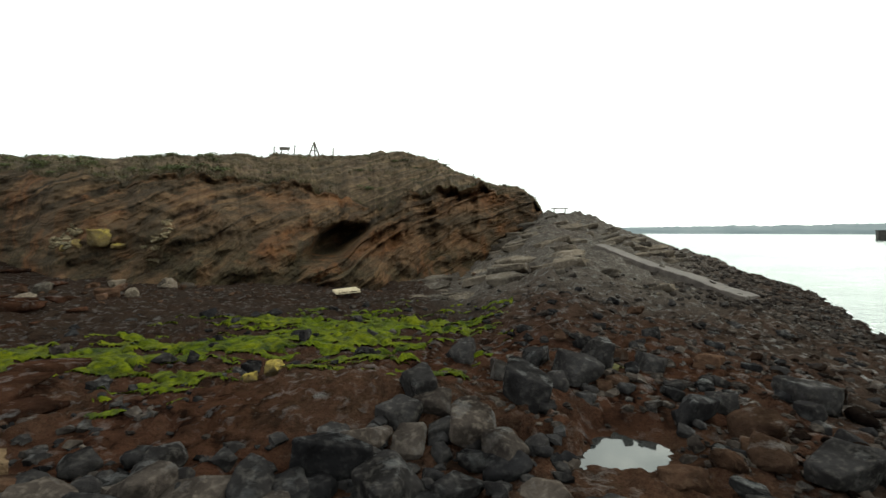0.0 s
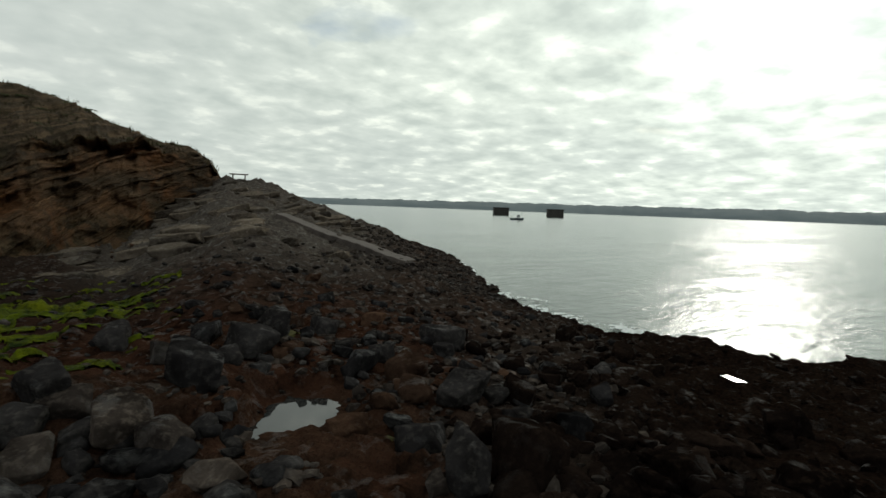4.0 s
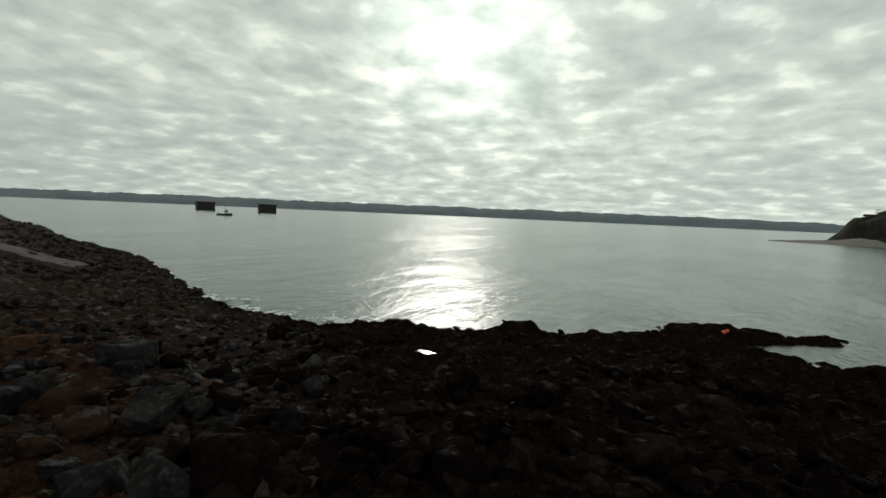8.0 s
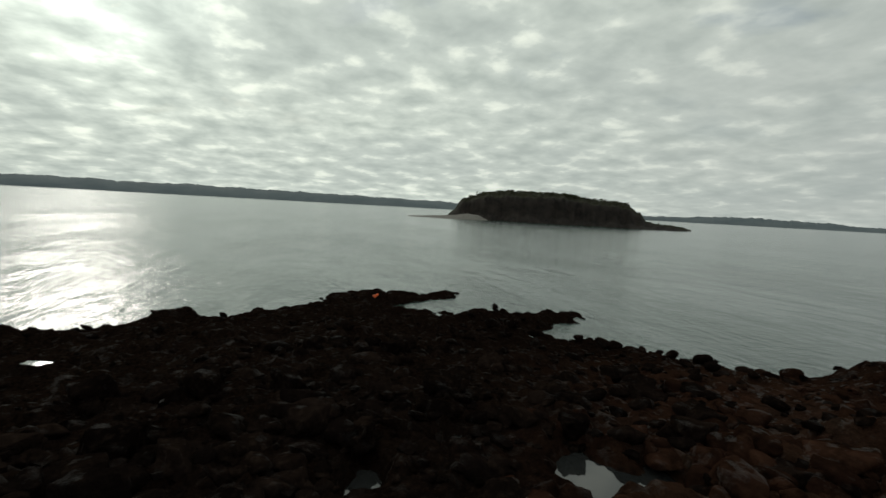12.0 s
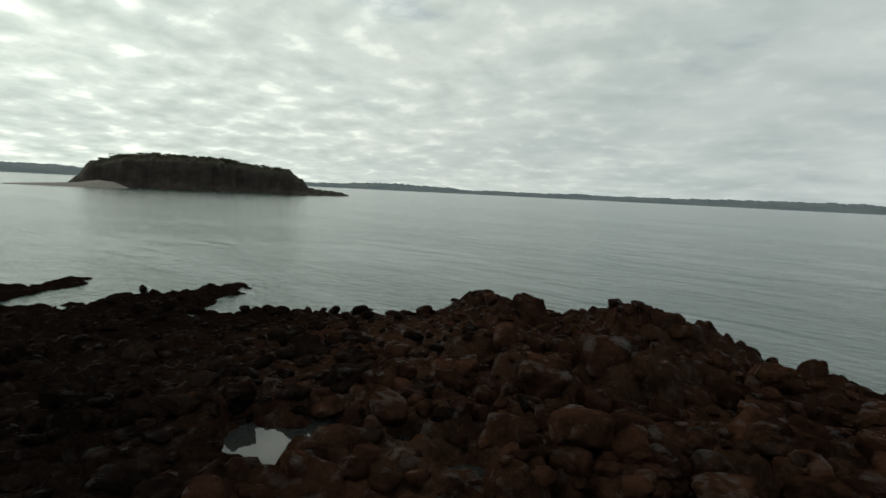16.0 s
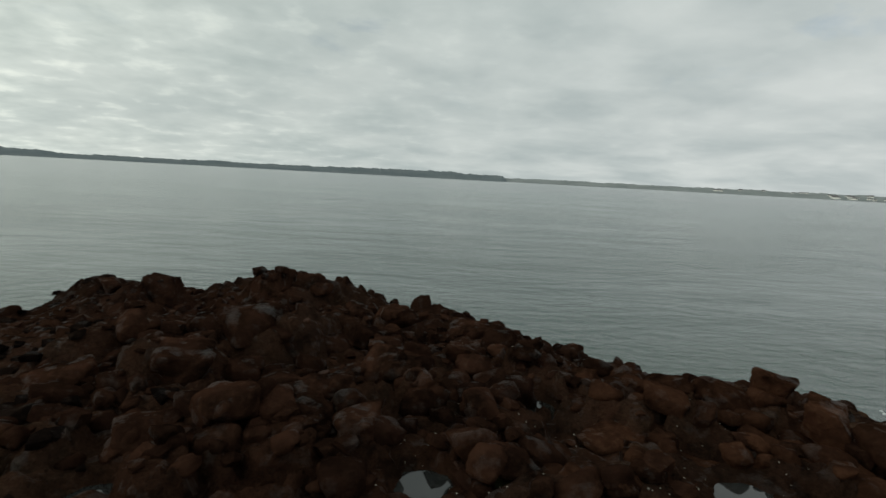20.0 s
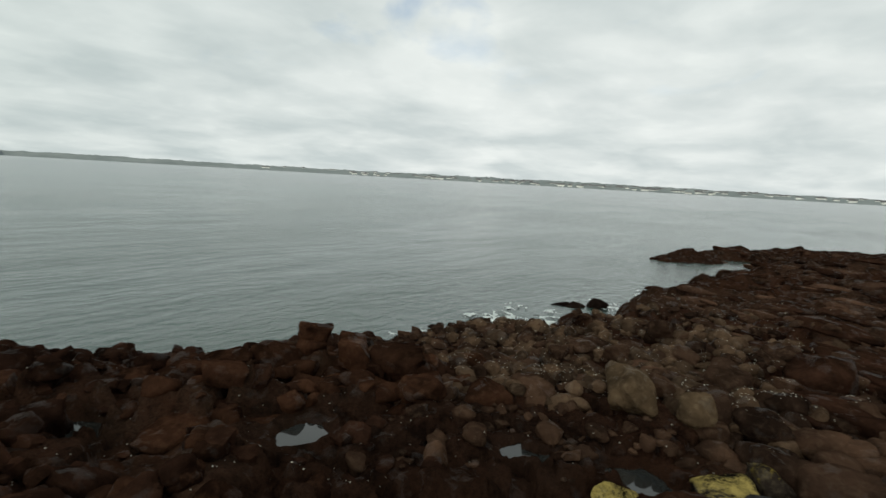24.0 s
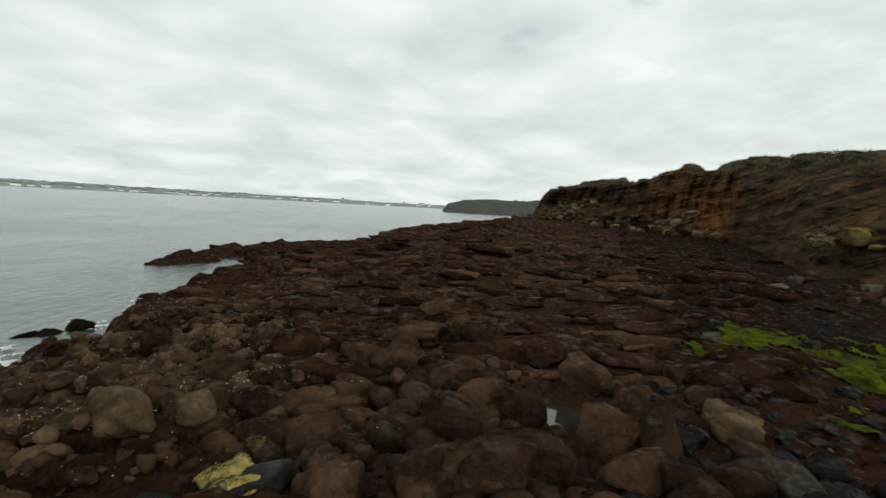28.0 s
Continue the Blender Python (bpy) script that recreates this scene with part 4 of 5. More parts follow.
# the blocks below the green weed and round the pool
for kind, az, r, size, form in [
        ("slate", 2.9, 8.3, 0.75, 3), ("slate", 5.0, 7.7, 0.6, 0), ("grey", 1.0, 7.9, 0.62, 1), ("grey", 8.4, 7.0, 0.62, 3), ("slate", 12.5, 6.5, 0.95, 1), ("grey", 3.6, 7.0, 0.6, 0),
        ("grey", -3.2, 7.3, 0.75, 4), ("grey", -7.4, 6.8, 0.72, 1), ("slate", -0.5, 7.4, 0.55, 2), ("slate", -9.5, 8.8, 1.0, 0), ("grey", -6.5, 10.4, 0.55, 1), ("slate", -10.5, 11.0, 0.7, 0),
        ("slate", 20.5, 6.2, 0.7, 4), ("grey", 18.0, 5.9, 0.6, 3), ("slate", 6.5, 5.9, 0.8, 0), ("slate", -1.5, 6.0, 0.6, 3), ("grey", -12.0, 6.0, 0.6, 2), ("grey", 26.0, 6.3, 0.7, 0),
        ("grey", 31.0, 6.6, 0.8, 1), ("slate", 34.5, 6.0, 0.85, 3), ("grey", 38.5, 6.9, 0.65, 4), ("old", 41.0, 7.6, 0.6, 4), ("slate", -2.6, 11.8, 0.75, 3), ("slate", 15.5, 13.6, 0.45, 1), ("slate", 9.0, 12.4, 0.5, 2),
        ("slate", -17.0, 11.4, 0.95, 1), ("slate", -15.0, 10.2, 0.8, 0), ("old", -25.6, 7.0, 0.5, 3), ("slate", -26.5, 9.2, 0.7, 1), ("old", -32.0, 9.0, 0.75, 0), ("slate", -36.0, 11.5, 0.9, 0),
        ("slate", -40.0, 5.7, 0.8, 1), ("dark", -47.0, 6.0, 1.0, 4), ("slate", -38.5, 8.2, 0.9, 3), ("dark", -45.0, 8.8, 0.8, 1), ("dark", -42.5, 7.0, 0.7, 2), ("slate", -51.5, 7.4, 0.6, 0), ("dark", -38.0, 12.6, 0.6, 1), ("slate", -54.0, 9.6, 0.55, 3)]:
    boulder(kind, az, r, size * 1.18, form=form)
# singled-out stones
boulder("tan", 43.5, 8.3, 0.82, 0.15, form=3, turn=40, tilt=(8, 12), label="pale angular tan block on darker stones")
boulder("yellow", 18.6, 10.6, 0.55, 0.1, form=4, label="domed boulder with yellow lichen beside green weed")
boulder("yellow", 21.0, 10.7, 0.4, 0.15, form=0, label="small yellow-crusted stone beside green weed")
boulder("crust", -263.6, 5.75, 0.85, 0.22, form=4, turn=30, tilt=(4, -4), stretch=(1.15, 0.95, 0.6), label="dark rock crusted with yellow lichen")
boulder("slate", -266.6, 5.7, 0.8, 0.34, form=1, label="dark rock beside the yellow-crusted stone")
boulder("crust", -252.6, 5.3, 0.55, 0.36, form=2, stretch=(1.3, 1, 0.6), label="low dark rock with yellow lichen patches")
boulder("crust", -256.5, 5.05, 0.45, 0.36, form=0)
boulder("crust", -264.8, 6.9, 0.4, 0.2, form=2)
boulder("crust", -266.5, 6.7, 0.5, 0.3, form=3)
boulder("lichen", -267.0, 6.4, 0.55, 0.25, form=1)
boulder("tan", -253.5, 7.7, 1.05, 0.25, form=1, turn=20, tilt=(12, -6), label="broad tan boulder with pale scraped face")
boulder("tan", -260.0, 7.4, 0.62, 0.25, form=4, label="rounded tan boulder on the shore")
boulder("tan", -250.0, 9.3, 0.6, 0.2, form=0)
boulder("tan", -258.0, 9.6, 0.5, 0.2, form=2)
boulder("red", -269.8, 10.4, 1.25, 0.3, form=4, tilt=(0, 0), label="big smooth red-brown boulder")
boulder("old", -262.8, 9.4, 1.1, 0.3, form=4)
for az, r, size, form in [(-272.5, 6.6, 0.95, 0), (-277.0, 6.2, 0.9, 3), (-280.5, 6.7, 0.8, 3), (-275.0, 5.2, 0.7, 1), (-284.0, 5.3, 0.75, 4), (-288.0, 6.6, 1.0, 1), (-292.5, 5.6, 1.0, 4), (-298.5, 6.1, 0.95, 1), (-291.0, 7.6, 0.85, 0),
                          (-287.5, 8.3, 1.0, 2), (-296.0, 7.3, 0.8, 1), (57.5, 9.4, 1.0, 0), (53.0, 8.6, 0.9, 4), (55.0, 7.0, 1.1, 1), (50.0, 7.2, 0.9, 0), (47.0, 6.2, 0.8, 4), (52.0, 6.0, 0.9, 2), (62.5, 10.5, 1.2, 2), 
                          (46.0, 9.6, 0.6, 0), (48.5, 10.6, 0.7, 1), (-270.0, 7.8, 0.7, 2), (-282.0, 9.5, 0.9, 2), (-276.5, 11.5, 0.9, 2), (-285.0, 13.0, 1.0, 2), (42.0, 6.6, 0.7, 1), (45.0, 5.6, 0.9, 3)]:
    upright = r < 8.7 and (-299 < az < -279 or az > 50)
    boulder("old", az, r, size, 0.3 if upright else 0.25, form=form, turn=75 + rng.uniform(-14, 14) if upright else None, stretch=(0.95, 0.62, 1.25) if upright else (1, 1, 1))
# the red blocks by the water
for az, r, size, form, up in [(-155.5, 8.3, 1.6, 3, 1.1), (-162.5, 9.6, 1.5, 0, 1.0), (-158.0, 11.0, 1.2, 1, 1.0), (-149.0, 16.6, 0.9, 1, 0.8), (-164.0, 14.8, 1.0, 1, 0.7), (-169.5, 14.0, 0.9, 4, 0.7), (-173.5, 13.6, 0.9, 2, 0.7),
                              (-180.6, 12.6, 1.2, 1, 0.9), (-187.3, 11.0, 1.5, 0, 0.9), (-194.1, 9.7, 1.3, 1, 0.9), (-199.0, 9.6, 1.1, 2, 0.8), (-213.5, 9.3, 1.6, 4, 1.0), (-222.0, 9.3, 1.35, 1, 1.15), (-227.5, 8.9, 1.5, 0, 0.9), (-208.0, 9.0, 1.2, 2, 0.9),
                              (-178.0, 8.2, 1.3, 0, 0.9), (-185.0, 8.0, 1.2, 3, 0.8), (-171.0, 9.8, 1.3, 1, 0.8), (-150.5, 10.8, 1.2, 2, 0.8), (-145.5, 9.0, 1.1, 0, 0.8), (-191.5, 7.6, 1.1, 4, 0.8), (-203.0, 7.4, 1.5, 0, 0.8), (-212.5, 7.4, 1.2, 2, 0.8),
                              (-152.0, 6.7, 1.2, 3, 0.9), (-159.5, 6.3, 1.1, 1, 0.8), (-168.0, 6.9, 1.3, 2, 0.8), (-174.0, 6.0, 1.0, 0, 0.8), (-137.5, 6.9, 1.0, 4, 0.8), (-131.0, 7.6, 0.9, 2, 0.8), (-223.0, 8.3, 1.3, 2, 0.7), (-234.0, 8.6, 1.2, 2, 0.7)]:
    boulder("rust" if az < -198 else "red", az, r * (0.93 if az < -198 else 1.0), size * (0.72 if az < -198 else 0.9), 0.42, form=form, stretch=(1, 1, up * 0.85))
# stones in the water off the cove
boulder("worn", -249.6, 19.0, 0.85, 0.1, form=4, label="dark rounded rock awash at the water's edge", group="rocks awash", name="sea_rock").location.z = 0.05
for az, r, size in [(-247.0, 18.7, 0.9), (-245.8, 18.9, 0.8), (-243.0, 16.6, 0.6), (-240.0, 15.9, 0.6), (-231.0, 14.5, 0.7), (-234.0, 14.9, 0.6)]:
    boulder("worn", az, r, size, 0.3, form=4, stretch=(1.3, 1, 0.6), label="low dark rock awash with white water round it", group="rocks awash", name="sea_rock").location.z = -0.08
for k in range(60):
    boulder("worn", -112.0 - 0.5 * k + rng.uniform(-0.6, 0.6), rng.uniform(16.4, 19.5), rng.uniform(0.2, 0.62), 0.05, label="small dark rock awash near the shore", group="rocks awash", name="sea_rock")


def clear_of(x, y, half):
    for p in POOLS:
        c, a = at(p[0], p[1]), radians(p[0])
        across, along = (x - c.x) * math.cos(a) + (y - c.y) * math.sin(a), -(x - c.x) * math.sin(a) + (y - c.y) * math.cos(a)
        if abs(across) < p[2] + half and -p[3] - 1.25 - half < along < p[3] + half:
            return False
    return all((x - a) ** 2 + (y - b) ** 2 > (0.75 * (half + c)) ** 2 for a, b, c in PLACED)


ZONES = [("dark", 14, -64, -48, 6.0, 15, 0.35, 0.8), ("old", 12, -44, -12, 7, 18, 0.35, 0.7), ("dark", 30, -142, -62, 5.5, 13, 0.4, 0.9), ("red", 20, -198, -142, 5.4, 11, 0.45, 1.0), ("rust", 10, -232, -198, 7.0, 9.5, 0.45, 0.9), ("old", 34, -262, -236, 7.4, 12.5, 0.4, 0.8),
         ("slate", 12, -38, -14, 6.0, 15, 0.35, 0.8), ("old", 9, -294, -262, 6.0, 12, 0.4, 0.9), ("grey", 8, 0, 50, 10, 20, 0.25, 0.6), ("slate", 9, 0, 50, 11, 20, 0.3, 0.7)]
for kind, count, az0, az1, r0, r1, s0, s1 in ZONES:
    for k in range(count):
        for attempt in range(8):
            az, r, size = rng.uniform(az0, az1), r0 * (r1 / r0) ** rng.random(), rng.uniform(s0, s1)
            p = at(az, r)
            if clear_of(p.x, p.y, size / 2):
                boulder(kind, az, r, size, rng.uniform(0.2, 0.38))
                break

# bare slabs that lean out of the slope under the headland
for k in range(190):
    az, r = rng.uniform(-26, 3), rng.uniform(21, 41)
    if (az > -6 and r > 29) or (az < -15.5 and 23.5 < r < 31.5):
        continue
    size = rng.uniform(0.8, 2.4) * (0.7 + 0.3 * r / 44)
    p = at(az, r)
    ob = new("rock_slab", SLABS[k % 4])
    ob.matrix_basis = Matrix.LocRotScale((p.x, p.y, height(p) - 0.05), Euler((radians(rng.uniform(2, 12)), radians(rng.uniform(-18, -4)), radians(az + rng.uniform(-30, 15)))), (size * 0.55, size * 0.6, size * 0.75))
    tagged(ob, "tilted grey-brown slab of bare rock", "rock slab", "slabs on the slope")
block = boulder("yellow", 34.6, 29.0, 1.5, 0.0, form=1, label="square block with yellow lichen at the cliff foot")
block.location = cliff_point(34.6, 3.7) + Vector((0, 0, 0.25))
for az, z, size in ((36.3, 3.5, 0.8), (33.2, 3.4, 0.9), (37.4, 3.3, 0.6)):
    side_block = boulder("yellow", az, 29, size, label="low block with yellow lichen at the cliff foot")
    side_block.location = cliff_point(az, z) + Vector((0, 0, 0.1))


# pale blocks fallen from the far end of the cliff
for k in range(60):
    az = rng.uniform(44, 63)
    foot = float(np.interp(az, CLIFF_AZ, FOOT_R))
    boulder(rng.choice(["pale", "yellow", "tan", "old"]), az, foot - rng.uniform(0.5, 5), rng.uniform(0.5, 1.7), 0.2, label="weathered block fallen at the cliff foot", group="blocks under the cliff", name="fallen_block")
for k in range(14):
    boulder(rng.choice(["slab", "old"]), rng.uniform(26, 42), rng.uniform(24, 29), rng.uniform(0.4, 1.1), 0.2, label="loose block on the slope under the cliff", group="blocks under the cliff", name="fallen_block")


# ---------------------------------------------------------------- small stones, joined
def scatter(name, label, category, mat, spots, level, seed, squash=(1, 0.8, 0.5), rounded=False, packed=False, worn=2, grainway=None, single="", **kw):
    """spots: x, y, z, size. Many small stones in one mesh."""
    g = np.random.default_rng(seed)
    forms = [stone_shape(seed + k, level=level, squash=squash, **kw) if rounded else block_mesh(seed + k, mat, cuts=8 + k % 4, squash=squash, fine=packed, limits=(0.9, 0.5), worn=worn) for k in range(10)]
    vs, fs, total = [], [], 0
    singles = [sheet_mesh("rock", v, f, mat) for v, f in forms] if single else []
    own = set(np.argsort(np.hypot(spots[:, 0], spots[:, 1]))[:60].tolist()) if single else ()
    for k, (x, y, z, size) in enumerate(spots):
        pick = g.integers(10)
        v, f = forms[pick]
        m = np.array(Euler((g.uniform(-0.4, 0.4), g.uniform(-0.4, 0.4), g.uniform(0, 6.28))).to_matrix()) * size * 0.5
        if grainway is not None:
            m = np.array(Euler((g.uniform(-0.12, 0.12), g.uniform(-0.10, 0.10), grainway + g.normal() * 0.34)).to_matrix()) * size * 0.5
        if k in own:
            ob = new("rock", singles[pick])
            ob.matrix_basis = Matrix.Translation((x, y, z)) @ Matrix(m.tolist()).to_4x4()
            tagged(ob, single, "rock", "rocks packed on the shore")
            continue
        vs.append(v @ m.T + (x, y, z))
        fs.append(f + total)
        total += len(v)
    ob = new(name, sheet_mesh(name, np.concatenate(vs), np.concatenate(fs), mat, smooth=rounded or packed))
    return tagged(ob, label, category, kind="stuff")


KEEP_CLEAR = [(11, 8.9, 1.3), (17, 9.2, 1.1), (5, 9.3, 0.9), (-264.0, 5.7, 0.7), (-264.0, 5.1, 0.6), (-252.6, 5.3, 0.4), (-256.5, 5.05, 0.35), (-29.5, 6.8, 0.75), (-29.5, 6.1, 0.7), (-253.5, 7.7, 0.5), (-269.8, 10.4, 0.6), (43.5, 8.3, 0.5), (18.6, 10.6, 0.5), (18.6, 10.0, 0.4)]


def spots_in(g, count, az0, az1, r0, r1, s0, s1, sink=0.1):
    # the bounds are soft, so that one kind of stone thins out into the next
    az, r = g.uniform(az0, az1, count) + g.normal(0, min(4.0, 0.12 * (az1 - az0)), count), r0 * (r1 / r0) ** g.uniform(0, 1, count)
    x, y = -np.sin(np.radians(az)) * r, np.cos(np.radians(az)) * r
    size = s0 * (s1 / s0) ** (g.uniform(0, 1, count) ** 1.5)
    z = ground_height(x, y)
    keep = z > -0.25
    for paz, pr, wide_half, deep_half, level in POOLS:
        c = at(paz, pr)
        a = radians(paz)
        across, along = (x - c.x) * math.cos(a) + (y - c.y) * math.sin(a), -(x - c.x) * math.sin(a) + (y - c.y) * math.cos(a)
        keep &= (np.abs(across) > wide_half + size * 0.35) | (along > deep_half + size * 0.4) | (along < -deep_half - (0.7 if -230 < paz < -90 else 1.1) - size * 0.4)
    for caz, cr, room in KEEP_CLEAR:
        c = at(caz, cr)
        keep &= np.hypot(x - c.x, y - c.y) > room + size * 0.3
    return np.stack([x, y, z + size * sink, size], -1)[keep]


g = np.random.default_rng(11)
scatter("shore_stones", "grey flat stones strewn over the shore", "stones", ROCK_GREY, np.concatenate([spots_in(g, 1150, -50, -14, 5.5, 24, 0.10, 0.36), spots_in(g, 90, -14, 2, 6, 24, 0.10, 0.3), spots_in(g, 60, 26, 50, 6, 12, 0.10, 0.3)]), 2, 200)
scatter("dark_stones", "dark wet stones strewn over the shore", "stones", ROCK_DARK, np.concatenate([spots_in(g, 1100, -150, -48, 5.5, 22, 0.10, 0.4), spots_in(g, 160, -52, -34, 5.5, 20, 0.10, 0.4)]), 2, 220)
scatter("slate_stones", "blue-grey stones strewn below the cliff", "stones", ROCK_SLATE, np.concatenate([spots_in(g, 150, -14, 50, 5.5, 7.6, 0.10, 0.4), spots_in(g, 120, 28, 50, 7, 12, 0.10, 0.4), spots_in(g, 110, -14, 40, 11, 20, 0.12, 0.4)]), 2, 230)
scatter("beach_cobbles", "grey cobbles banked along the point", "cobbles", ROCK_GREY, spots_in(g, 1900, -42, -27, 22, 43, 0.18, 0.45), 1, 240)
scatter("brown_stones", "brown rounded stones of the rocky shore", "stones", ROCK_OLD, np.concatenate([spots_in(g, 260, -294, -262, 5.5, 14, 0.14, 0.45), spots_in(g, 110, -262, -226, 5.5, 7.4, 0.08, 0.3), spots_in(g, 420, -262, -230, 7.4, 16, 0.14, 0.45), spots_in(g, 500, -275, -226, 9, 17, 0.2, 0.5)]), 2, 260)
scatter("red_stones", "red-brown stones between the large blocks", "stones", ROCK_RED, spots_in(g, 700, -228, -140, 5.2, 17, 0.14, 0.5), 2, 280)
scatter("scree", "brown loose stones at the cliff foot", "stones", ROCK_OLD, np.concatenate([spots_in(g, 160, -5, 44, 22, 29, 0.12, 0.35), spots_in(g, 60, 44, 62, 44, 62, 0.3, 0.8)]), 1, 300)

scatter("packed_brown_rocks", "worn brown rocks packed together on the shore", "rocks", ROCK_OLD, np.concatenate([spots_in(g, 260, -300, -264, 5.0, 9.5, 0.35, 0.9, 0.12), spots_in(g, 260, -294, -262, 9.0, 17, 0.25, 0.6, 0.08), spots_in(g, 40, -262, -226, 5.6, 7.6, 0.25, 0.5, 0.08)]), 2, 340, squash=(1, 0.8, 0.6), single="worn brown rock packed among others on the shore", packed=True, worn=2)
scatter("cove_cobbles", "rounded tan and brown cobbles of the cove", "cobbles", ROCK_COBBLE, np.concatenate([spots_in(g, 430, -266, -236, 7.6, 13.5, 0.3, 0.62, 0.14), spots_in(g, 420, -266, -236, 9, 16.5, 0.2, 0.45, 0.15)]), 3, 330, squash=(1, 0.8, 0.62), rounded=True, single="rounded tan-brown cobble among others in the cove", cuts=12, soft=9.0)
scatter("packed_red_rocks", "red-brown rocks packed together by the water", "rocks", ROCK_RED, np.concatenate([spots_in(g, 210, -200, -138, 4.8, 11, 0.3, 0.8, 0.06), spots_in(g, 100, -200, -138, 11, 17, 0.3, 0.7, -0.02), spots_in(g, 70, -142, -118, 4.8, 9, 0.3, 0.7, 0.08)]), 2, 350, squash=(1, 0.8, 0.65), single="red-brown rock packed among others by the water", packed=True, worn=2)
scatter("packed_rust_rocks", "rust-brown rocks packed together by the water", "rocks", ROCK_RUST, np.concatenate([spots_in(g, 110, -236, -198, 7.2, 10.3, 0.35, 0.8, 0.06), spots_in(g, 30, -215, -196, 4.8, 7.2, 0.3, 0.7, 0.04)]), 2, 355, squash=(1, 0.8, 0.6), single="rust-brown rock packed among others by the water", packed=True, worn=2)
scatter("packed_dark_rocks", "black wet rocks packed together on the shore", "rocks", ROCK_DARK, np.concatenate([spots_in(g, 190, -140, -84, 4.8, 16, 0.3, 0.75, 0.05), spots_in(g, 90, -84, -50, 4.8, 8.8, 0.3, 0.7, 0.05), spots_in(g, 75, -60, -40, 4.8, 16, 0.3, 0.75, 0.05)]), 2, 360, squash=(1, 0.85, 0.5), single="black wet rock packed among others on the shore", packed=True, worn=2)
scatter("packed_slate_rocks", "blue-grey rocks packed together below the weed", "rocks", ROCK_SLATE, np.concatenate([spots_in(g, 75, -30, 26, 4.8, 7.3, 0.3, 0.7, 0.1), spots_in(g, 60, 26, 50, 4.8, 8.0, 0.3, 0.7, 0.1), spots_in(g, 95, -54, -12, 7, 20, 0.3, 0.6, 0.05)]), 2, 370, squash=(1, 0.85, 0.6), single="blue-grey rock packed among others below the weed", packed=True, worn=1)

scatter("rock_ledges", "layered red-brown rock ledges of the wave-cut shore", "rocks", ROCK_LEDGE, np.concatenate([spots_in(g, 270, -294, -258, 8.5, 22, 0.5, 1.6, 0.0), spots_in(g, 150, 50, 65, 9.5, 22, 0.6, 1.7, 0.01), spots_in(g, 380, -294, -267, 20, 42, 0.9, 2.8, -0.05), spots_in(g, 260, -294, -276, 40, 62, 1.5, 3.6, -0.06), spots_in(g, 170, 52, 65, 20, 62, 1.0, 3.0, -0.03)]), 2, 380, squash=(1.15, 0.5, 0.2), packed=True, worn=2, grainway=radians(75))

scatter("dark_ledges", "dark red-brown rock ledges of the wave-cut shore", "rocks", ROCK_RED, np.concatenate([spots_in(g, 150, -294, -258, 8.5, 24, 0.6, 1.8, 0.03), spots_in(g, 150, 40, 65, 10, 40, 0.7, 2.4, 0.02), spots_in(g, 140, -290, -268, 24, 50, 1.2, 3.0, -0.01)]), 2, 390, squash=(1.15, 0.6, 0.22), packed=True, worn=2, grainway=radians(75))

# pale runs of stones down the face
runs = []
for az, z, spread, count in ((37.0, 4.0, 0.7, 40), (29.5, 4.0, 0.5, 20), (49.3, 4.0, 0.8, 55), (60.5, 5.4, 1.3, 90), (54.5, 3.8, 2.6, 45)):
    for k in range(count):
        u = g.normal()
        q = cliff_point(az + spread * u, z + g.normal() * (0.75 if az > 58 else 0.3) - 0.35 * u)
        runs.append((q.x, q.y, q.z, g.uniform(0.12, 0.4) * (1.0 + (g.random() ** 2 * 4.5 if az > 45 else 0.6))))
scatter("loose_stones", "pale loose stones in runs on the cliff", "stones", ROCK_PALE, runs, 1, 310, squash=(1.2, 0.7, 0.4))

# limpets, on whatever rock lies uppermost
tops = []
for ob in [o for o in scene.objects if o.name.startswith(("packed_brown", "packed_rust", "brown_stones", "cove_cobbles"))]:
    tops.append(BVHTree.FromPolygons([v.co[:] for v in ob.data.vertices], [p.vertices[:] for p in ob.data.polygons]))
spots = []
for x, y, z, size in np.concatenate([spots_in(g, 450, -284, -226, 5.5, 19, 0.012, 0.026, 0.5), spots_in(g, 3000, -272, -234, 8, 19, 0.016, 0.034, 0.5), spots_in(g, 400, -226, -180, 4.8, 10, 0.014, 0.024, 0.5)]):
    for tree in tops:
        hit = tree.ray_cast((x, y, 5.0), (0, 0, -1))[0]
        if hit is not None:
            z = max(z, hit.z)
    spots.append((x, y, z, size))
scatter("limpets", "small pale limpets stuck to the rocks", "limpets", LIMPET, spots, 1, 320, squash=(1, 1, 0.7), rounded=True)


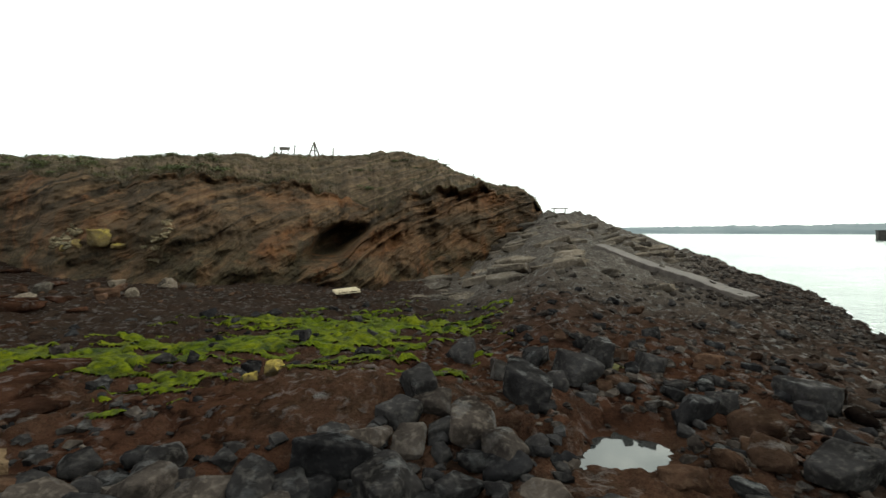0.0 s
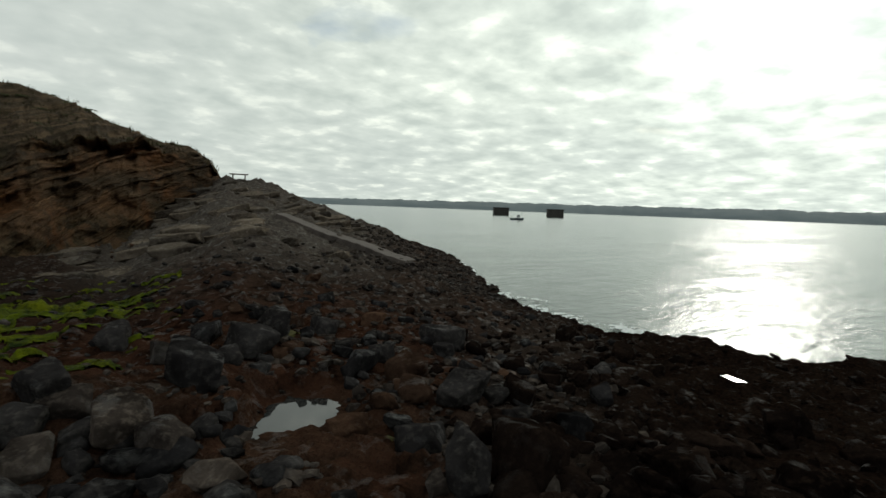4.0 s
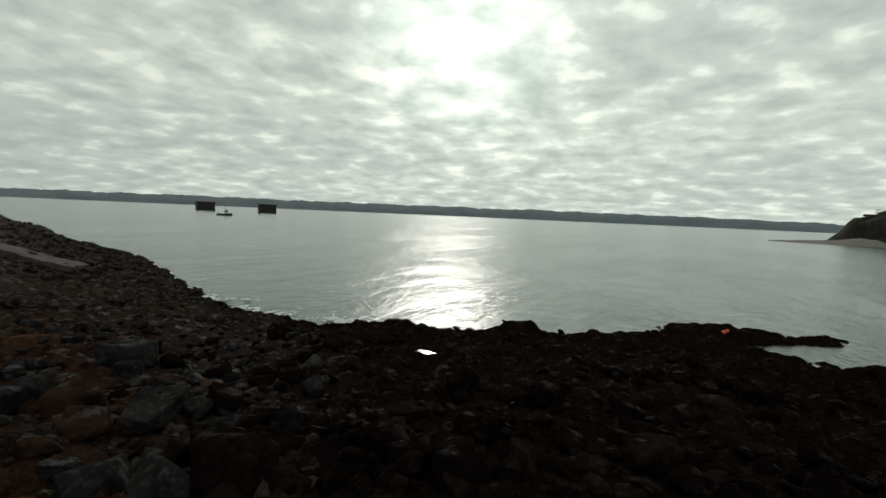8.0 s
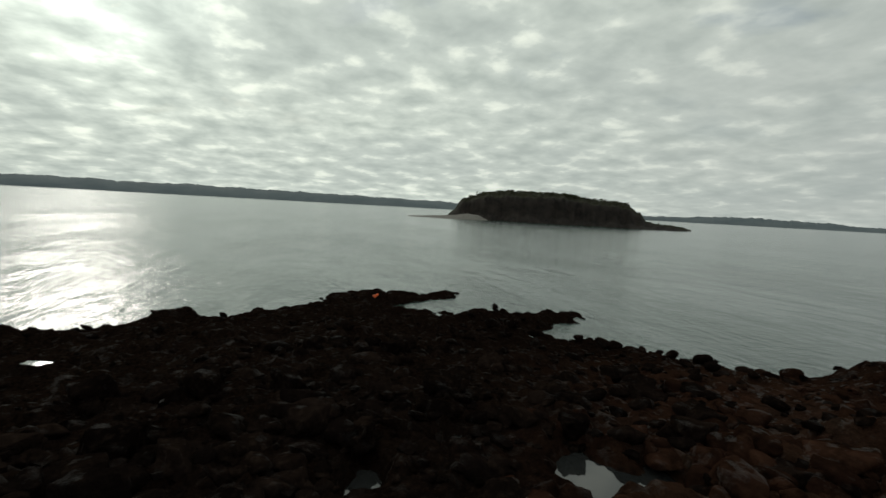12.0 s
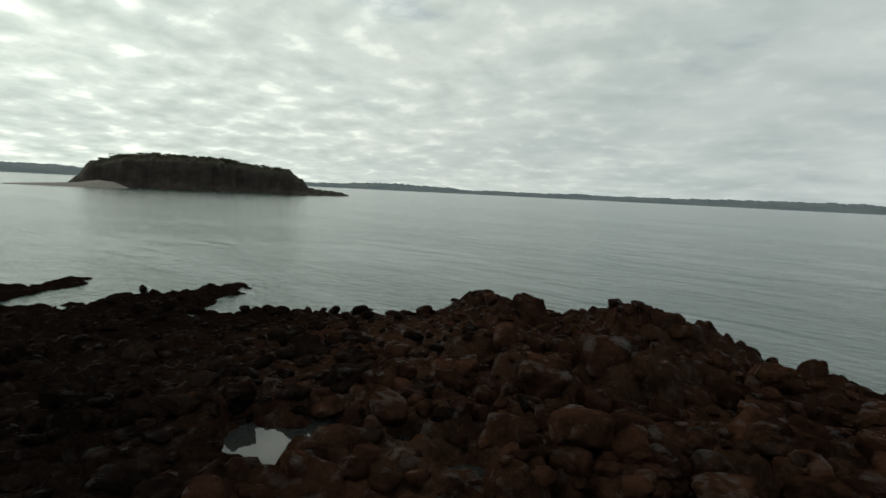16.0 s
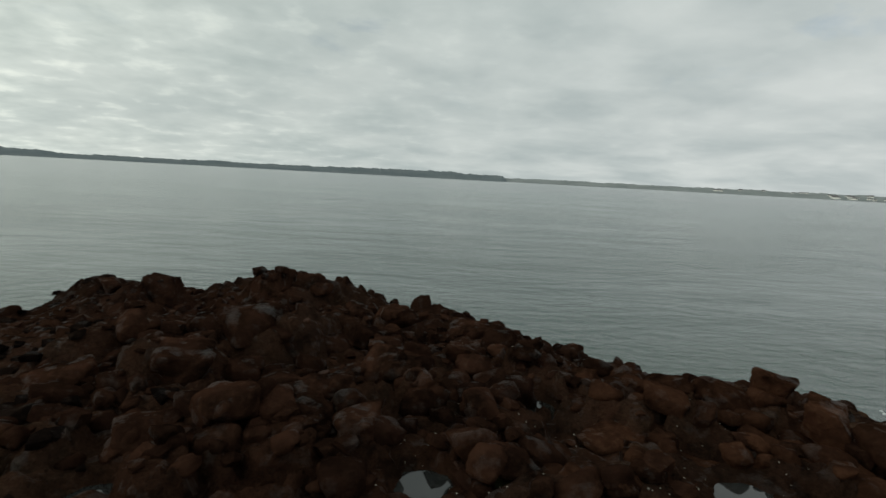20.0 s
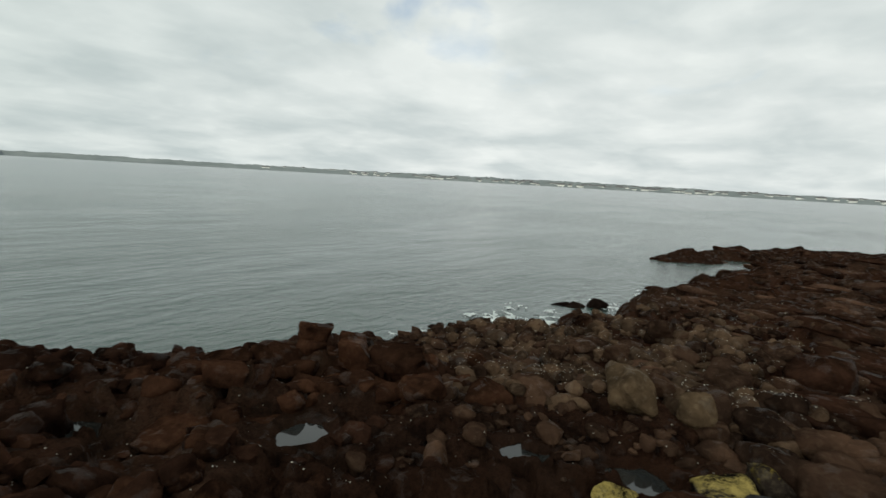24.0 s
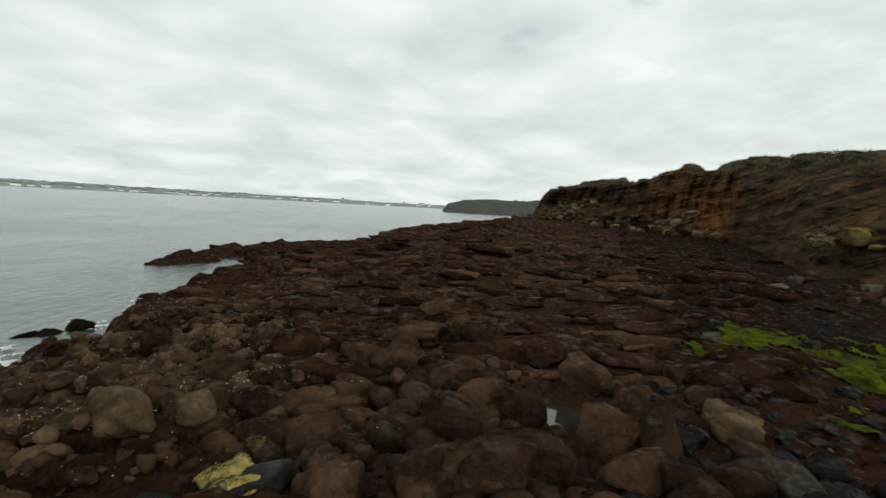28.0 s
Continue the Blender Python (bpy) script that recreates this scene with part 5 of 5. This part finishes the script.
# ---------------------------------------------------------------- weed sheets
def weed_sheet(name, label, mat, az0, az1, r0, r1, cover, seed, lift=0.035, step=0.09):
    """A ragged mat that follows the rock where cover(az, r, noise) is positive."""
    na, nr = int(radians(az1 - az0) * 0.5 * (r0 + r1) / step), int((r1 - r0) / step)
    a, r = np.meshgrid(np.linspace(az0, az1, na), np.linspace(r0, r1, nr), indexing="xy")
    x, y = -np.sin(np.radians(a)) * r, np.cos(np.radians(a)) * r
    m = cover(a, r, fbm(x * 0.30, y * 1.0, 4, seed), fbm(x * 1.1, y * 4.2, 3, seed + 4))
    z = ground_height(x, y) + lift * ease(m, -0.08, 0.12) - 0.05 * (1 - ease(m, -0.08, 0.02)) + 0.014 * fbm(x * 4, y * 4, 3, seed + 8)
    f = grid_faces(nr, na)
    f = f[(m.ravel()[f] > -0.08).all(1)]
    used = np.unique(f)
    index = np.full(x.size, -1)
    index[used] = np.arange(len(used))
    ob = new(name, sheet_mesh(name, np.stack([x, y, z], -1).reshape(-1, 3)[used], index[f][:, ::-1], mat))
    return tagged(ob, label, "seaweed", kind="stuff")


weed_sheet("green_weed", "bright green weed spread over flat rock", MOSS, -8, 40, 9.8, 21, lambda a, r, n, k: np.minimum(0.62 - np.abs((a - 15 + (r - 13) * 0.8) / 25) ** 2 * 0.8 - np.abs((r - 14.2) / 4.6) ** 2, 0.45) + 0.75 * n + 0.7 * k - 0.09, 400, 0.05, 0.05)
weed_sheet("green_weed", "bright green weed on rock below the cliff", MOSS, 36, 50, 10.5, 17, lambda a, r, n, k: 0.30 - np.abs((a - 42) / 6) ** 2 * 0.5 - np.abs((r - 13.5) / 2.6) ** 2 * 0.5 + 0.6 * n + 0.6 * k, 410, 0.05, 0.06)
weed_sheet("yellow_weed", "yellow-green weed on rock beside a pool", YELLOW_WEED, -34, -25, 6.3, 7.4, lambda a, r, n, k: -0.14 - np.abs((a + 29.5) / 3.6) ** 2 * 0.5 - np.abs((r - 6.8) / 0.45) ** 2 * 0.5 + 0.7 * n + 0.9 * k, 420, 0.03, 0.04)
weed_sheet("yellow_weed", "small patch of yellow-green weed on rock", YELLOW_WEED, -20.5, -15.5, 10.4, 11.8, lambda a, r, n, k: 0.1 - np.abs((a + 18) / 2.2) ** 2 * 0.5 - np.abs((r - 11.1) / 0.5) ** 2 * 0.5 + 0.4 * n + 0.5 * k, 430, 0.04, 0.05)


for az, r, k in ((-196.5, 6.0, 440), (-200.5, 5.6, 450), (-192.0, 5.5, 460)):
    weed_sheet("green_weed", "small patch of dark green weed between rocks", DARK_MOSS, az - 3, az + 3, r - 0.4, r + 0.4, lambda a, q, n, m: 0.02 - np.abs((a - az) / 2.4) ** 2 * 0.4 - np.abs((q - r) / 0.3) ** 2 * 0.4 + 0.4 * n + 0.4 * m, k, 0.05, 0.04)


# ---------------------------------------------------------------- foam
def foam_band(az0, az1, spread, seed, density):
    na, nr = int((az1 - az0) * 14), 46
    a = np.linspace(az0, az1, na)
    edge = np.interp(a, COAST_AZ, COAST_R)
    rr = edge[None, :] + np.linspace(-0.8, spread, nr)[:, None]
    aa = a[None, :] + 0 * rr
    x, y = -np.sin(np.radians(aa)) * rr, np.cos(np.radians(aa)) * rr
    gz = ground_height(x, y)
    m = density + 0.8 * fbm(x * 0.9, y * 0.9, 4, seed) + 0.6 * fbm(x * 4, y * 4, 4, seed + 3) - 0.35 * np.maximum(-0.4 - gz, 0) - 0.3 * np.maximum(rr - edge, 0)
    f = grid_faces(nr, na)
    f = f[(m.ravel()[f] > 0).all(1)]
    used = np.unique(f)
    index = np.full(x.size, -1)
    index[used] = np.arange(len(used))
    z = 0.06 + 0.05 * np.clip(m, 0, 0.6) + 0.02 * fbm(x * 4, y * 4, 2, seed)
    ob = new("foam", sheet_mesh("foam", np.stack([x, y, z], -1).reshape(-1, 3)[used], index[f], FOAM))
    return tagged(ob, "white foam of small waves along the rocks", "foam", kind="stuff")


foam_band(-60, -46, 1.5, 500, 0.0)
foam_band(-48, -36.6, 3.0, 510, 0.6)
foam_band(-180, -172, 1.6, 540, 0.0)
foam_band(-256, -238, 4.0, 560, 0.52)
foam_band(-238, -224, 2.0, 580, -0.05)


# ---------------------------------------------------------------- concrete ramp
def ramp():
    n = 40
    root = tagged(new("ramp"), "worn concrete ramp laid down the rock slope", "ramp")
    bm = bmesh.new()
    rowsv = []
    for k in range(n + 1):
        s = k / n
        c = at(-17.5 - 14.5 * s, 29.0 - 3.5 * s)
        d = at(-17.5 - 14.5 * (s + 0.02), 29.0 - 3.5 * (s + 0.02)) - c
        side = Vector((-d.y, d.x, 0)).normalized()
        z = float(ground_height(np.array([c.x]), np.array([c.y]), False)[0]) + 0.40
        half = 0.6 + 0.05 * math.sin(k * 1.7)
        rowsv.append([bm.verts.new((c.x + side.x * half * e, c.y + side.y * half * e, z + h)) for e, h in ((-1, -0.9), (-1, -0.03), (-0.95, 0), (0.95, 0), (1, -0.03), (1, -0.9))])
    for a, b in zip(rowsv, rowsv[1:]):
        for i in range(5):
            bm.faces.new((a[i], a[i + 1], b[i + 1], b[i]))
    for r in (rowsv[0], rowsv[-1]):
        bm.faces.new(r)
    bmesh.ops.recalc_face_normals(bm, faces=bm.faces[:])
    part("slab", bm, CONCRETE, root)


ramp()


# ---------------------------------------------------------------- pallet
def pallet(az, r, turn):
    root = tagged(new("pallet"), "bleached wooden pallet lying on the stones", "pallet")
    for k in range(5):
        part("board", box(bmesh.new(), (1.2, 0.09, 0.022), pose(0, -0.45 + 0.225 * k, 0.133), 0.004), PALE_WOOD, root)
    for x in (-0.53, 0, 0.53):
        part("bearer", box(bmesh.new(), (0.1, 1.0, 0.078), pose(x, 0, 0.083), 0.004), PALE_WOOD, root)
    for y in (-0.45, 0, 0.45):
        part("base_board", box(bmesh.new(), (1.2, 0.1, 0.022), pose(0, y, 0.033), 0.004), PALE_WOOD, root)
    p = at(az, r)
    root.matrix_basis = Matrix.Translation((p.x, p.y, height(p) + 0.16)) @ pose(0, 0, 0, 2, -4, turn) @ Matrix.Diagonal((0.9, 0.9, 0.9, 1))


pallet(11.0, 22.5, 22)


# ---------------------------------------------------------------- fence and stile on the top
def post(az, share, tall, parent):
    p = turf_point(az, share)
    bm = bmesh.new()
    bmesh.ops.create_cone(bm, cap_ends=True, segments=8, radius1=0.07, radius2=0.06, depth=tall + 0.3, matrix=Matrix.Translation((p.x, p.y, p.z + tall / 2 - 0.15)) @ pose(0, 0, 0, rng.uniform(-4, 4), rng.uniform(-4, 4), 0))
    part("post", bm, POST_WOOD, parent)
    return p + Vector((0, 0, tall))


fence = tagged(new("fence"), "thin wire fence with leaning wooden posts", "fence")
tops = [post(az, 0.6, h, fence) for az, h in ((18.7, 0.7), (16.6, 0.95), (12.4, 0.75))]
for a, b in zip(tops, tops[1:]):
    for drop in (0.12, 0.45):
        bm = bmesh.new()
        u, v = a - Vector((0, 0, drop)), b - Vector((0, 0, drop))
        bmesh.ops.create_cone(bm, cap_ends=True, segments=5, radius1=0.012, radius2=0.012, depth=(v - u).length, matrix=Matrix.Translation((u + v) / 2) @ (v - u).to_track_quat("Z", "Y").to_matrix().to_4x4())
        part("wire", bm, WIRE, fence)

stile = tagged(new("stile"), "wooden a-frame stile standing on the hilltop", "stile")
p = turf_point(14.5, 0.6)
stile.matrix_basis = Matrix.Translation(p) @ pose(0, 0, 0, 0, 0, 14.5)
for x0, x1, y in ((-0.62, 0.02, 0), (0.55, -0.02, 0), (0.06, 0.0, 0.5)):
    bm = bmesh.new()
    u, v = Vector((x0, y, -0.2)), Vector((x1, 0, 1.45))
    bmesh.ops.create_cone(bm, cap_ends=True, segments=8, radius1=0.075, radius2=0.065, depth=(v - u).length, matrix=Matrix.Translation((u + v) / 2) @ (v - u).to_track_quat("Z", "Y").to_matrix().to_4x4())
    part("leg", bm, POST_WOOD, stile)
part("rail", box(bmesh.new(), (0.7, 0.06, 0.1), pose(0, 0.0, 0.55), 0.01), POST_WOOD, stile)


def notice(az, share, label):
    root = tagged(new("notice_board"), label, "notice board")
    q = turf_point(az, share)
    root.matrix_basis = Matrix.Translation(q) @ pose(0, 0, 0, 0, 0, az)
    for x in (-0.3, 0.3):
        part("leg", box(bmesh.new(), (0.06, 0.06, 0.9), pose(x, 0, 0.3), 0.008), POST_WOOD, root)
    part("board", box(bmesh.new(), (0.95, 0.05, 0.3), pose(0, -0.05, 0.6), 0.01), POST_WOOD, root)


notice(17.6, 0.6, "small weathered board beside the hilltop fence")

bench = tagged(new("bench"), "small plain bench on the headland crest", "bench")
p = at(-13.2, 43.2)
bench.matrix_basis = Matrix.Translation((p.x, p.y, height(p))) @ pose(0, 0, 0, 0, 0, -13)
for x in (-0.45, 0.45):
    part("leg", box(bmesh.new(), (0.09, 0.3, 0.6), pose(x, 0, 0.2), 0.01), POST_WOOD, bench)
part("seat", box(bmesh.new(), (1.4, 0.35, 0.09), pose(0, 0, 0.5), 0.01), POST_WOOD, bench)


# ---------------------------------------------------------------- plants on the hill
def tufts(count):
    gg = np.random.default_rng(21)
    vs, fs, total = [], [], 0
    for k in range(count):
        i, j = int(gg.integers(4, len(cu) - 4)), int(ROWS2 * 0.62 * gg.random() ** (0.8 if k % 3 else 6.0))
        if cu[i] < 14 and gg.random() < 0.6:
            continue
        base = np.array((TX[j, i], TY[j, i], TZ[j, i] - 0.03))
        for b in range(7):
            a, tall, lean_by = gg.uniform(0, 6.28), gg.uniform(0.12, 0.38), gg.uniform(0.05, 0.22)
            o = base + np.array((gg.normal() * 0.12, gg.normal() * 0.12, 0))
            d, w_ = np.array((math.cos(a), math.sin(a), 0)), np.array((-math.sin(a), math.cos(a), 0)) * gg.uniform(0.015, 0.04)
            vs += [o - w_, o + w_, o + d * lean_by + np.array((0, 0, tall))]
            fs.append((total, total + 1, total + 2))
            total += 3
    ob = new("grass_tufts", sheet_mesh("grass_tufts", vs, fs, BLADE, smooth=False))
    return tagged(ob, "dry brown grass tufts on the hill", "grass", kind="stuff")


tufts(2600)


def bush_mesh(seed, mat, leaves=420):
    gg = np.random.default_rng(seed)
    lobes = [(gg.normal() * 0.45, gg.normal() * 0.45, gg.uniform(0.15, 0.55), gg.uniform(0.3, 0.5)) for _ in range(7)]
    vs, fs = [], []
    for k in range(leaves):
        x, y, z, rad = lobes[int(gg.integers(7))]
        d = gg.normal(size=3)
        d /= np.linalg.norm(d)
        d[2] = abs(d[2]) if gg.random() < 0.8 else d[2]
        o = np.array((x, y, z)) + d * rad * gg.uniform(0.55, 1.15)
        u = np.cross(d, gg.normal(size=3))
        u /= np.linalg.norm(u) + 1e-6
        v = np.cross(d, u) + d * 0.5
        s = gg.uniform(0.05, 0.12)
        n = len(vs)
        vs += [o - u * s * 0.5, o + u * s * 0.5, o + v * s * 1.2 + u * s * 0.2, o + v * s * 1.2 - u * s * 0.3]
        fs.append((n, n + 1, n + 2, n + 3))
    return sheet_mesh("foliage", vs, fs, mat, smooth=False)


def stem_mesh():
    bm = bmesh.new()
    for k in range(5):
        a = k * 1.26
        u, v = Vector((0.05 * math.cos(a), 0.05 * math.sin(a), -0.25)), Vector((0.4 * math.cos(a), 0.4 * math.sin(a), 0.5))
        bmesh.ops.create_cone(bm, cap_ends=True, segments=5, radius1=0.035, radius2=0.012, depth=(v - u).length, matrix=Matrix.Translation((u + v) / 2) @ (v - u).to_track_quat("Z", "Y").to_matrix().to_4x4())
    me = bpy.data.meshes.new("stems")
    bm.to_mesh(me)
    bm.free()
    me.materials.append(POST_WOOD)
    return me


BUSHES = [bush_mesh(600 + k, GORSE) for k in range(4)] + [bush_mesh(640, GORSE_LIT)]
STEMS = stem_mesh()


def bush(az, share, size, form, label="low dark gorse bush on the cliff top"):
    root = tagged(new("bush"), label, "bush", "bushes on the hill")
    crown = new("foliage", BUSHES[form])
    crown.parent = root
    stems = new("stems", STEMS)
    stems.parent = root
    root.matrix_basis = Matrix.LocRotScale(turf_point(az, share) - Vector((0, 0, 0.22 * size)), Euler((0, 0, rng.uniform(0, 6.28))), (size, size, size * rng.uniform(0.4, 0.65)))


for k in range(100):
    bush(rng.uniform(24, 61.5), rng.choice([0.58, 0.5, 0.4, 0.3, 0.1, 0.6]), rng.uniform(0.5, 1.3), rng.randrange(4))
for k in range(40):
    bush(rng.uniform(-9, 20), rng.choice([0.5, 0.4, 0.25, 0.1]), rng.uniform(0.3, 0.7), rng.randrange(4))
for az in (38.5, 37.6, 36.6, 35.8):
    bush(az, 0.59, 1.0, 4, "bright green bush on the cliff top")
bush(31.0, 0.62, 1.3, 0, "bare grey bush on the skyline")


# ---------------------------------------------------------------- island
def island():
    root = tagged(new("island"), "dark flat-topped rocky island with scrub on top", "island", kind="structure")
    dist = 232.0
    na, nr = 260, 60
    a = np.linspace(-132.2, -105.8, na)
    h = np.interp(a, [-132.2, -131.2, -129.0, -127.7, -127.2, -125.5, -121.4, -118.4, -112.0, -109.7, -107.6, -106.9, -105.8], [-1.1, -0.75, -0.55, -0.25, 0.6, 1.65, 1.95, 2.4, 2.35, 1.95, 1.3, 0.2, -1.1])
    top = EYE_Z + dist * np.tan(np.radians(h * 1.05)) + 0.35 * fbm(a * 2.2, a * 0, 4, 700)
    s = np.linspace(0, 1, nr)[:, None]
    prof = np.interp(s[:, 0], [0, 0.05, 0.12, 0.17, 0.45, 0.8, 0.95, 1.0], [-0.15, 0.03, 0.2, 0.78, 1.0, 0.97, 0.3, -0.2])[:, None]
    aa = a + 0 * s
    rr = dist - 12 + 60 * s + 2.6 * fbm(aa * 0.9, s * 3, 3, 710) * (1 - ease(s, 0.3, 0.5)) + 9 * ((aa + 118) / 13) ** 2
    zz = np.maximum(top, 0.1) * prof + 0.5 * fbm(aa * 3, s * 14, 4, 720) * ease(s, 0.04, 0.1)
    v = np.stack([-np.sin(np.radians(aa)) * rr, np.cos(np.radians(aa)) * rr, zz], -1).reshape(-1, 3)
    f = grid_faces(nr, na)[:, ::-1]
    cut = int(0.19 * nr) * (na - 1)
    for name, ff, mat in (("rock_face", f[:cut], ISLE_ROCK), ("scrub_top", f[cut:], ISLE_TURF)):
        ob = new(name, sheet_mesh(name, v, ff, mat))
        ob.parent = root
    # the pale spit of shingle
    b = np.linspace(-110.6, -101.4, 60)
    t = np.linspace(-1, 1, 14)[:, None]
    crest = np.interp(b, [-110.6, -109.4, -108.2, -106.5, -101.4], [0.2, 2.2, 2.6, 1.5, 0.25])
    rr = dist - 8 + t * 10 + 0 * b
    zz = crest * (1 - np.abs(t) ** 1.5) - 0.4 * np.abs(t) + 0.08 * fbm(b * 3 + 0 * t, t * 5, 3, 730)
    ob = new("shingle_spit", sheet_mesh("shingle_spit", np.stack([-np.sin(np.radians(b + 0 * t)) * rr, np.cos(np.radians(b + 0 * t)) * rr, zz], -1).reshape(-1, 3), grid_faces(14, 60)[:, ::-1], SHINGLE))
    ob.parent = root


island()
for k in range(46):
    az = rng.uniform(-126.5, -107.8)
    root = tagged(new("bush"), "dark scrub bush on the island top", "bush", "scrub on the island")
    crown = new("foliage", BUSHES[k % 4])
    crown.parent = root
    p = at(az, 242 + 9 * ((az + 118) / 13) ** 2)
    h = float(np.interp(az, [-127.2, -125.5, -121.4, -118.4, -112.0, -109.7, -107.6], [0.6, 1.65, 1.95, 2.4, 2.35, 1.95, 1.3]))
    s = rng.uniform(1.2, 2.4)
    root.matrix_basis = Matrix.LocRotScale((p.x, p.y, EYE_Z + 232 * math.tan(radians(h * 1.05)) - 0.6), Euler((0, 0, rng.uniform(0, 6))), (s, s, s * 0.6))


# ---------------------------------------------------------------- mooring blocks and boat
def mooring_block(az, dist):
    root = tagged(new("mooring_block"), "dark square concrete mooring block in the water", "mooring block", "mooring blocks")
    p = at(az, dist)
    root.matrix_basis = Matrix.Translation(p) @ pose(0, 0, 0, 0, 0, az + 8)
    part("body", box(bmesh.new(), (12.0, 9.0, 6.4), pose(0, 0, 2.6), 0.15), DARK_CONCRETE, root)
    part("deck", box(bmesh.new(), (12.8, 9.8, 0.5), pose(0, 0, 6.0), 0.08), DARK_CONCRETE, root)
    for k in range(9):
        part("rib", box(bmesh.new(), (0.35, 0.4, 5.6), pose(-5.6 + 1.4 * k, -4.6, 2.7), 0.04), DARK_CONCRETE, root)
    part("fender", box(bmesh.new(), (12.3, 0.5, 0.5), pose(0, -4.75, 1.2), 0.06), DARK_CONCRETE, root)


mooring_block(-42.2, 405)
mooring_block(-48.3, 395)


def boat(az, dist, turn):
    root = tagged(new("boat"), "small dark fishing boat with white wheelhouse", "boat")
    p = at(az, dist)
    root.matrix_basis = Matrix.Translation((p.x, p.y, 0.0)) @ pose(0, 0, 0, 0, 0, turn)
    bm = bmesh.new()
    rows = []
    for k in range(13):
        s = k / 12
        x = -2.9 + 6.2 * s
        half = 1.05 * (1 - max(0, (s - 0.45) / 0.55) ** 2.2) + 0.02
        sheer = 0.75 + 0.55 * max(0, s - 0.35) ** 1.5
        rows.append([bm.verts.new(q) for q in ((x, -half, sheer), (x, -half * 0.85, 0.1), (x, 0, -0.4), (x, half * 0.85, 0.1), (x, half, sheer), (x, half * 0.9, sheer - 0.15), (x, -half * 0.9, sheer - 0.15))])
    for a, b in zip(rows, rows[1:]):
        for i in range(7):
            j = (i + 1) % 7
            bm.faces.new((a[i], a[j], b[j], b[i]))
    bm.faces.new(rows[0])
    bm.faces.new(rows[-1])
    bmesh.ops.recalc_face_normals(bm, faces=bm.faces[:])
    part("hull", bm, HULL_PAINT, root)
    house = part("wheelhouse", box(bmesh.new(), (1.5, 1.3, 1.5), pose(0.9, 0, 1.45), 0.06), CABIN_PAINT, root)
    part("roof", box(bmesh.new(), (1.8, 1.5, 0.08), pose(0.9, 0, 2.24), 0.02), HULL_PAINT, house)
    for y in (-0.66, 0.66):
        part("window", box(bmesh.new(), (0.9, 0.03, 0.5), pose(0.9, y, 1.8), 0.01), POOL, house)
    part("windscreen", box(bmesh.new(), (0.03, 1.0, 0.5), pose(1.66, 0, 1.8), 0.01), POOL, house)
    part("mast", box(bmesh.new(), (0.06, 0.06, 1.3), pose(0.5, 0, 2.8), 0.01), POST_WOOD, root)
    part("gantry", box(bmesh.new(), (0.08, 1.6, 1.4), pose(-2.3, 0, 1.2), 0.03), POST_WOOD, root)


boat(-44.0, 228, -40)

buoy = tagged(new("buoy"), "orange plastic float stranded on the rocks", "buoy")
p = at(-98.0, 21.2)
buoy.matrix_basis = Matrix.Translation((p.x, p.y, max(height(p), 0.1) + 0.08)) @ pose(0, 0, 0, 70, 10, 30)
bm = bmesh.new()
bmesh.ops.create_uvsphere(bm, u_segments=20, v_segments=12, radius=0.08, matrix=Matrix.Diagonal((1, 1, 1.35, 1)))
part("float", bm, ORANGE, buoy, smooth=True)
bm = bmesh.new()
bmesh.ops.create_cone(bm, cap_ends=True, segments=12, radius1=0.06, radius2=0.05, depth=0.1, matrix=pose(0, 0, 0.17))
part("eye", bm, ORANGE, buoy)


# ---------------------------------------------------------------- town across the water
def house_kit():
    root = tagged(new("house"), "pale rendered house in the distant town", "house", "houses of the far town")
    part("wall", box(bmesh.new(), (14, 9, 6), pose(0, 0, 2.0)), FAR_WALL, root)
    bm = bmesh.new()
    v = [bm.verts.new(q) for q in ((-7.4, -5, 5), (7.4, -5, 5), (7.4, 5, 5), (-7.4, 5, 5), (-7.4, 0, 8.5), (7.4, 0, 8.5))]
    for q in ((0, 1, 5, 4), (2, 3, 4, 5), (0, 4, 3), (1, 2, 5), (0, 3, 2, 1)):
        bm.faces.new([v[i] for i in q])
    part("roof", bm, FAR_ROOF, root)
    return root


first = house_kit()
first.matrix_basis = Matrix.Translation(at(-240, 3006, 4)) @ pose(0, 0, 0, 0, 0, -240)
for k in range(230):
    az = rng.gauss(-244, 13) if k % 4 else rng.uniform(-284, -212)
    up_share = rng.random() ** 0.8
    copy_thing(first, Matrix.Translation(at(az, 3004 + 230 * up_share, 3 + 16 * up_share)) @ pose(0, 0, 0, 0, 0, az + rng.uniform(-50, 50)) @ Matrix.Diagonal((rng.uniform(0.9, 3.2), 1, rng.uniform(1.0, 1.9), 1)))
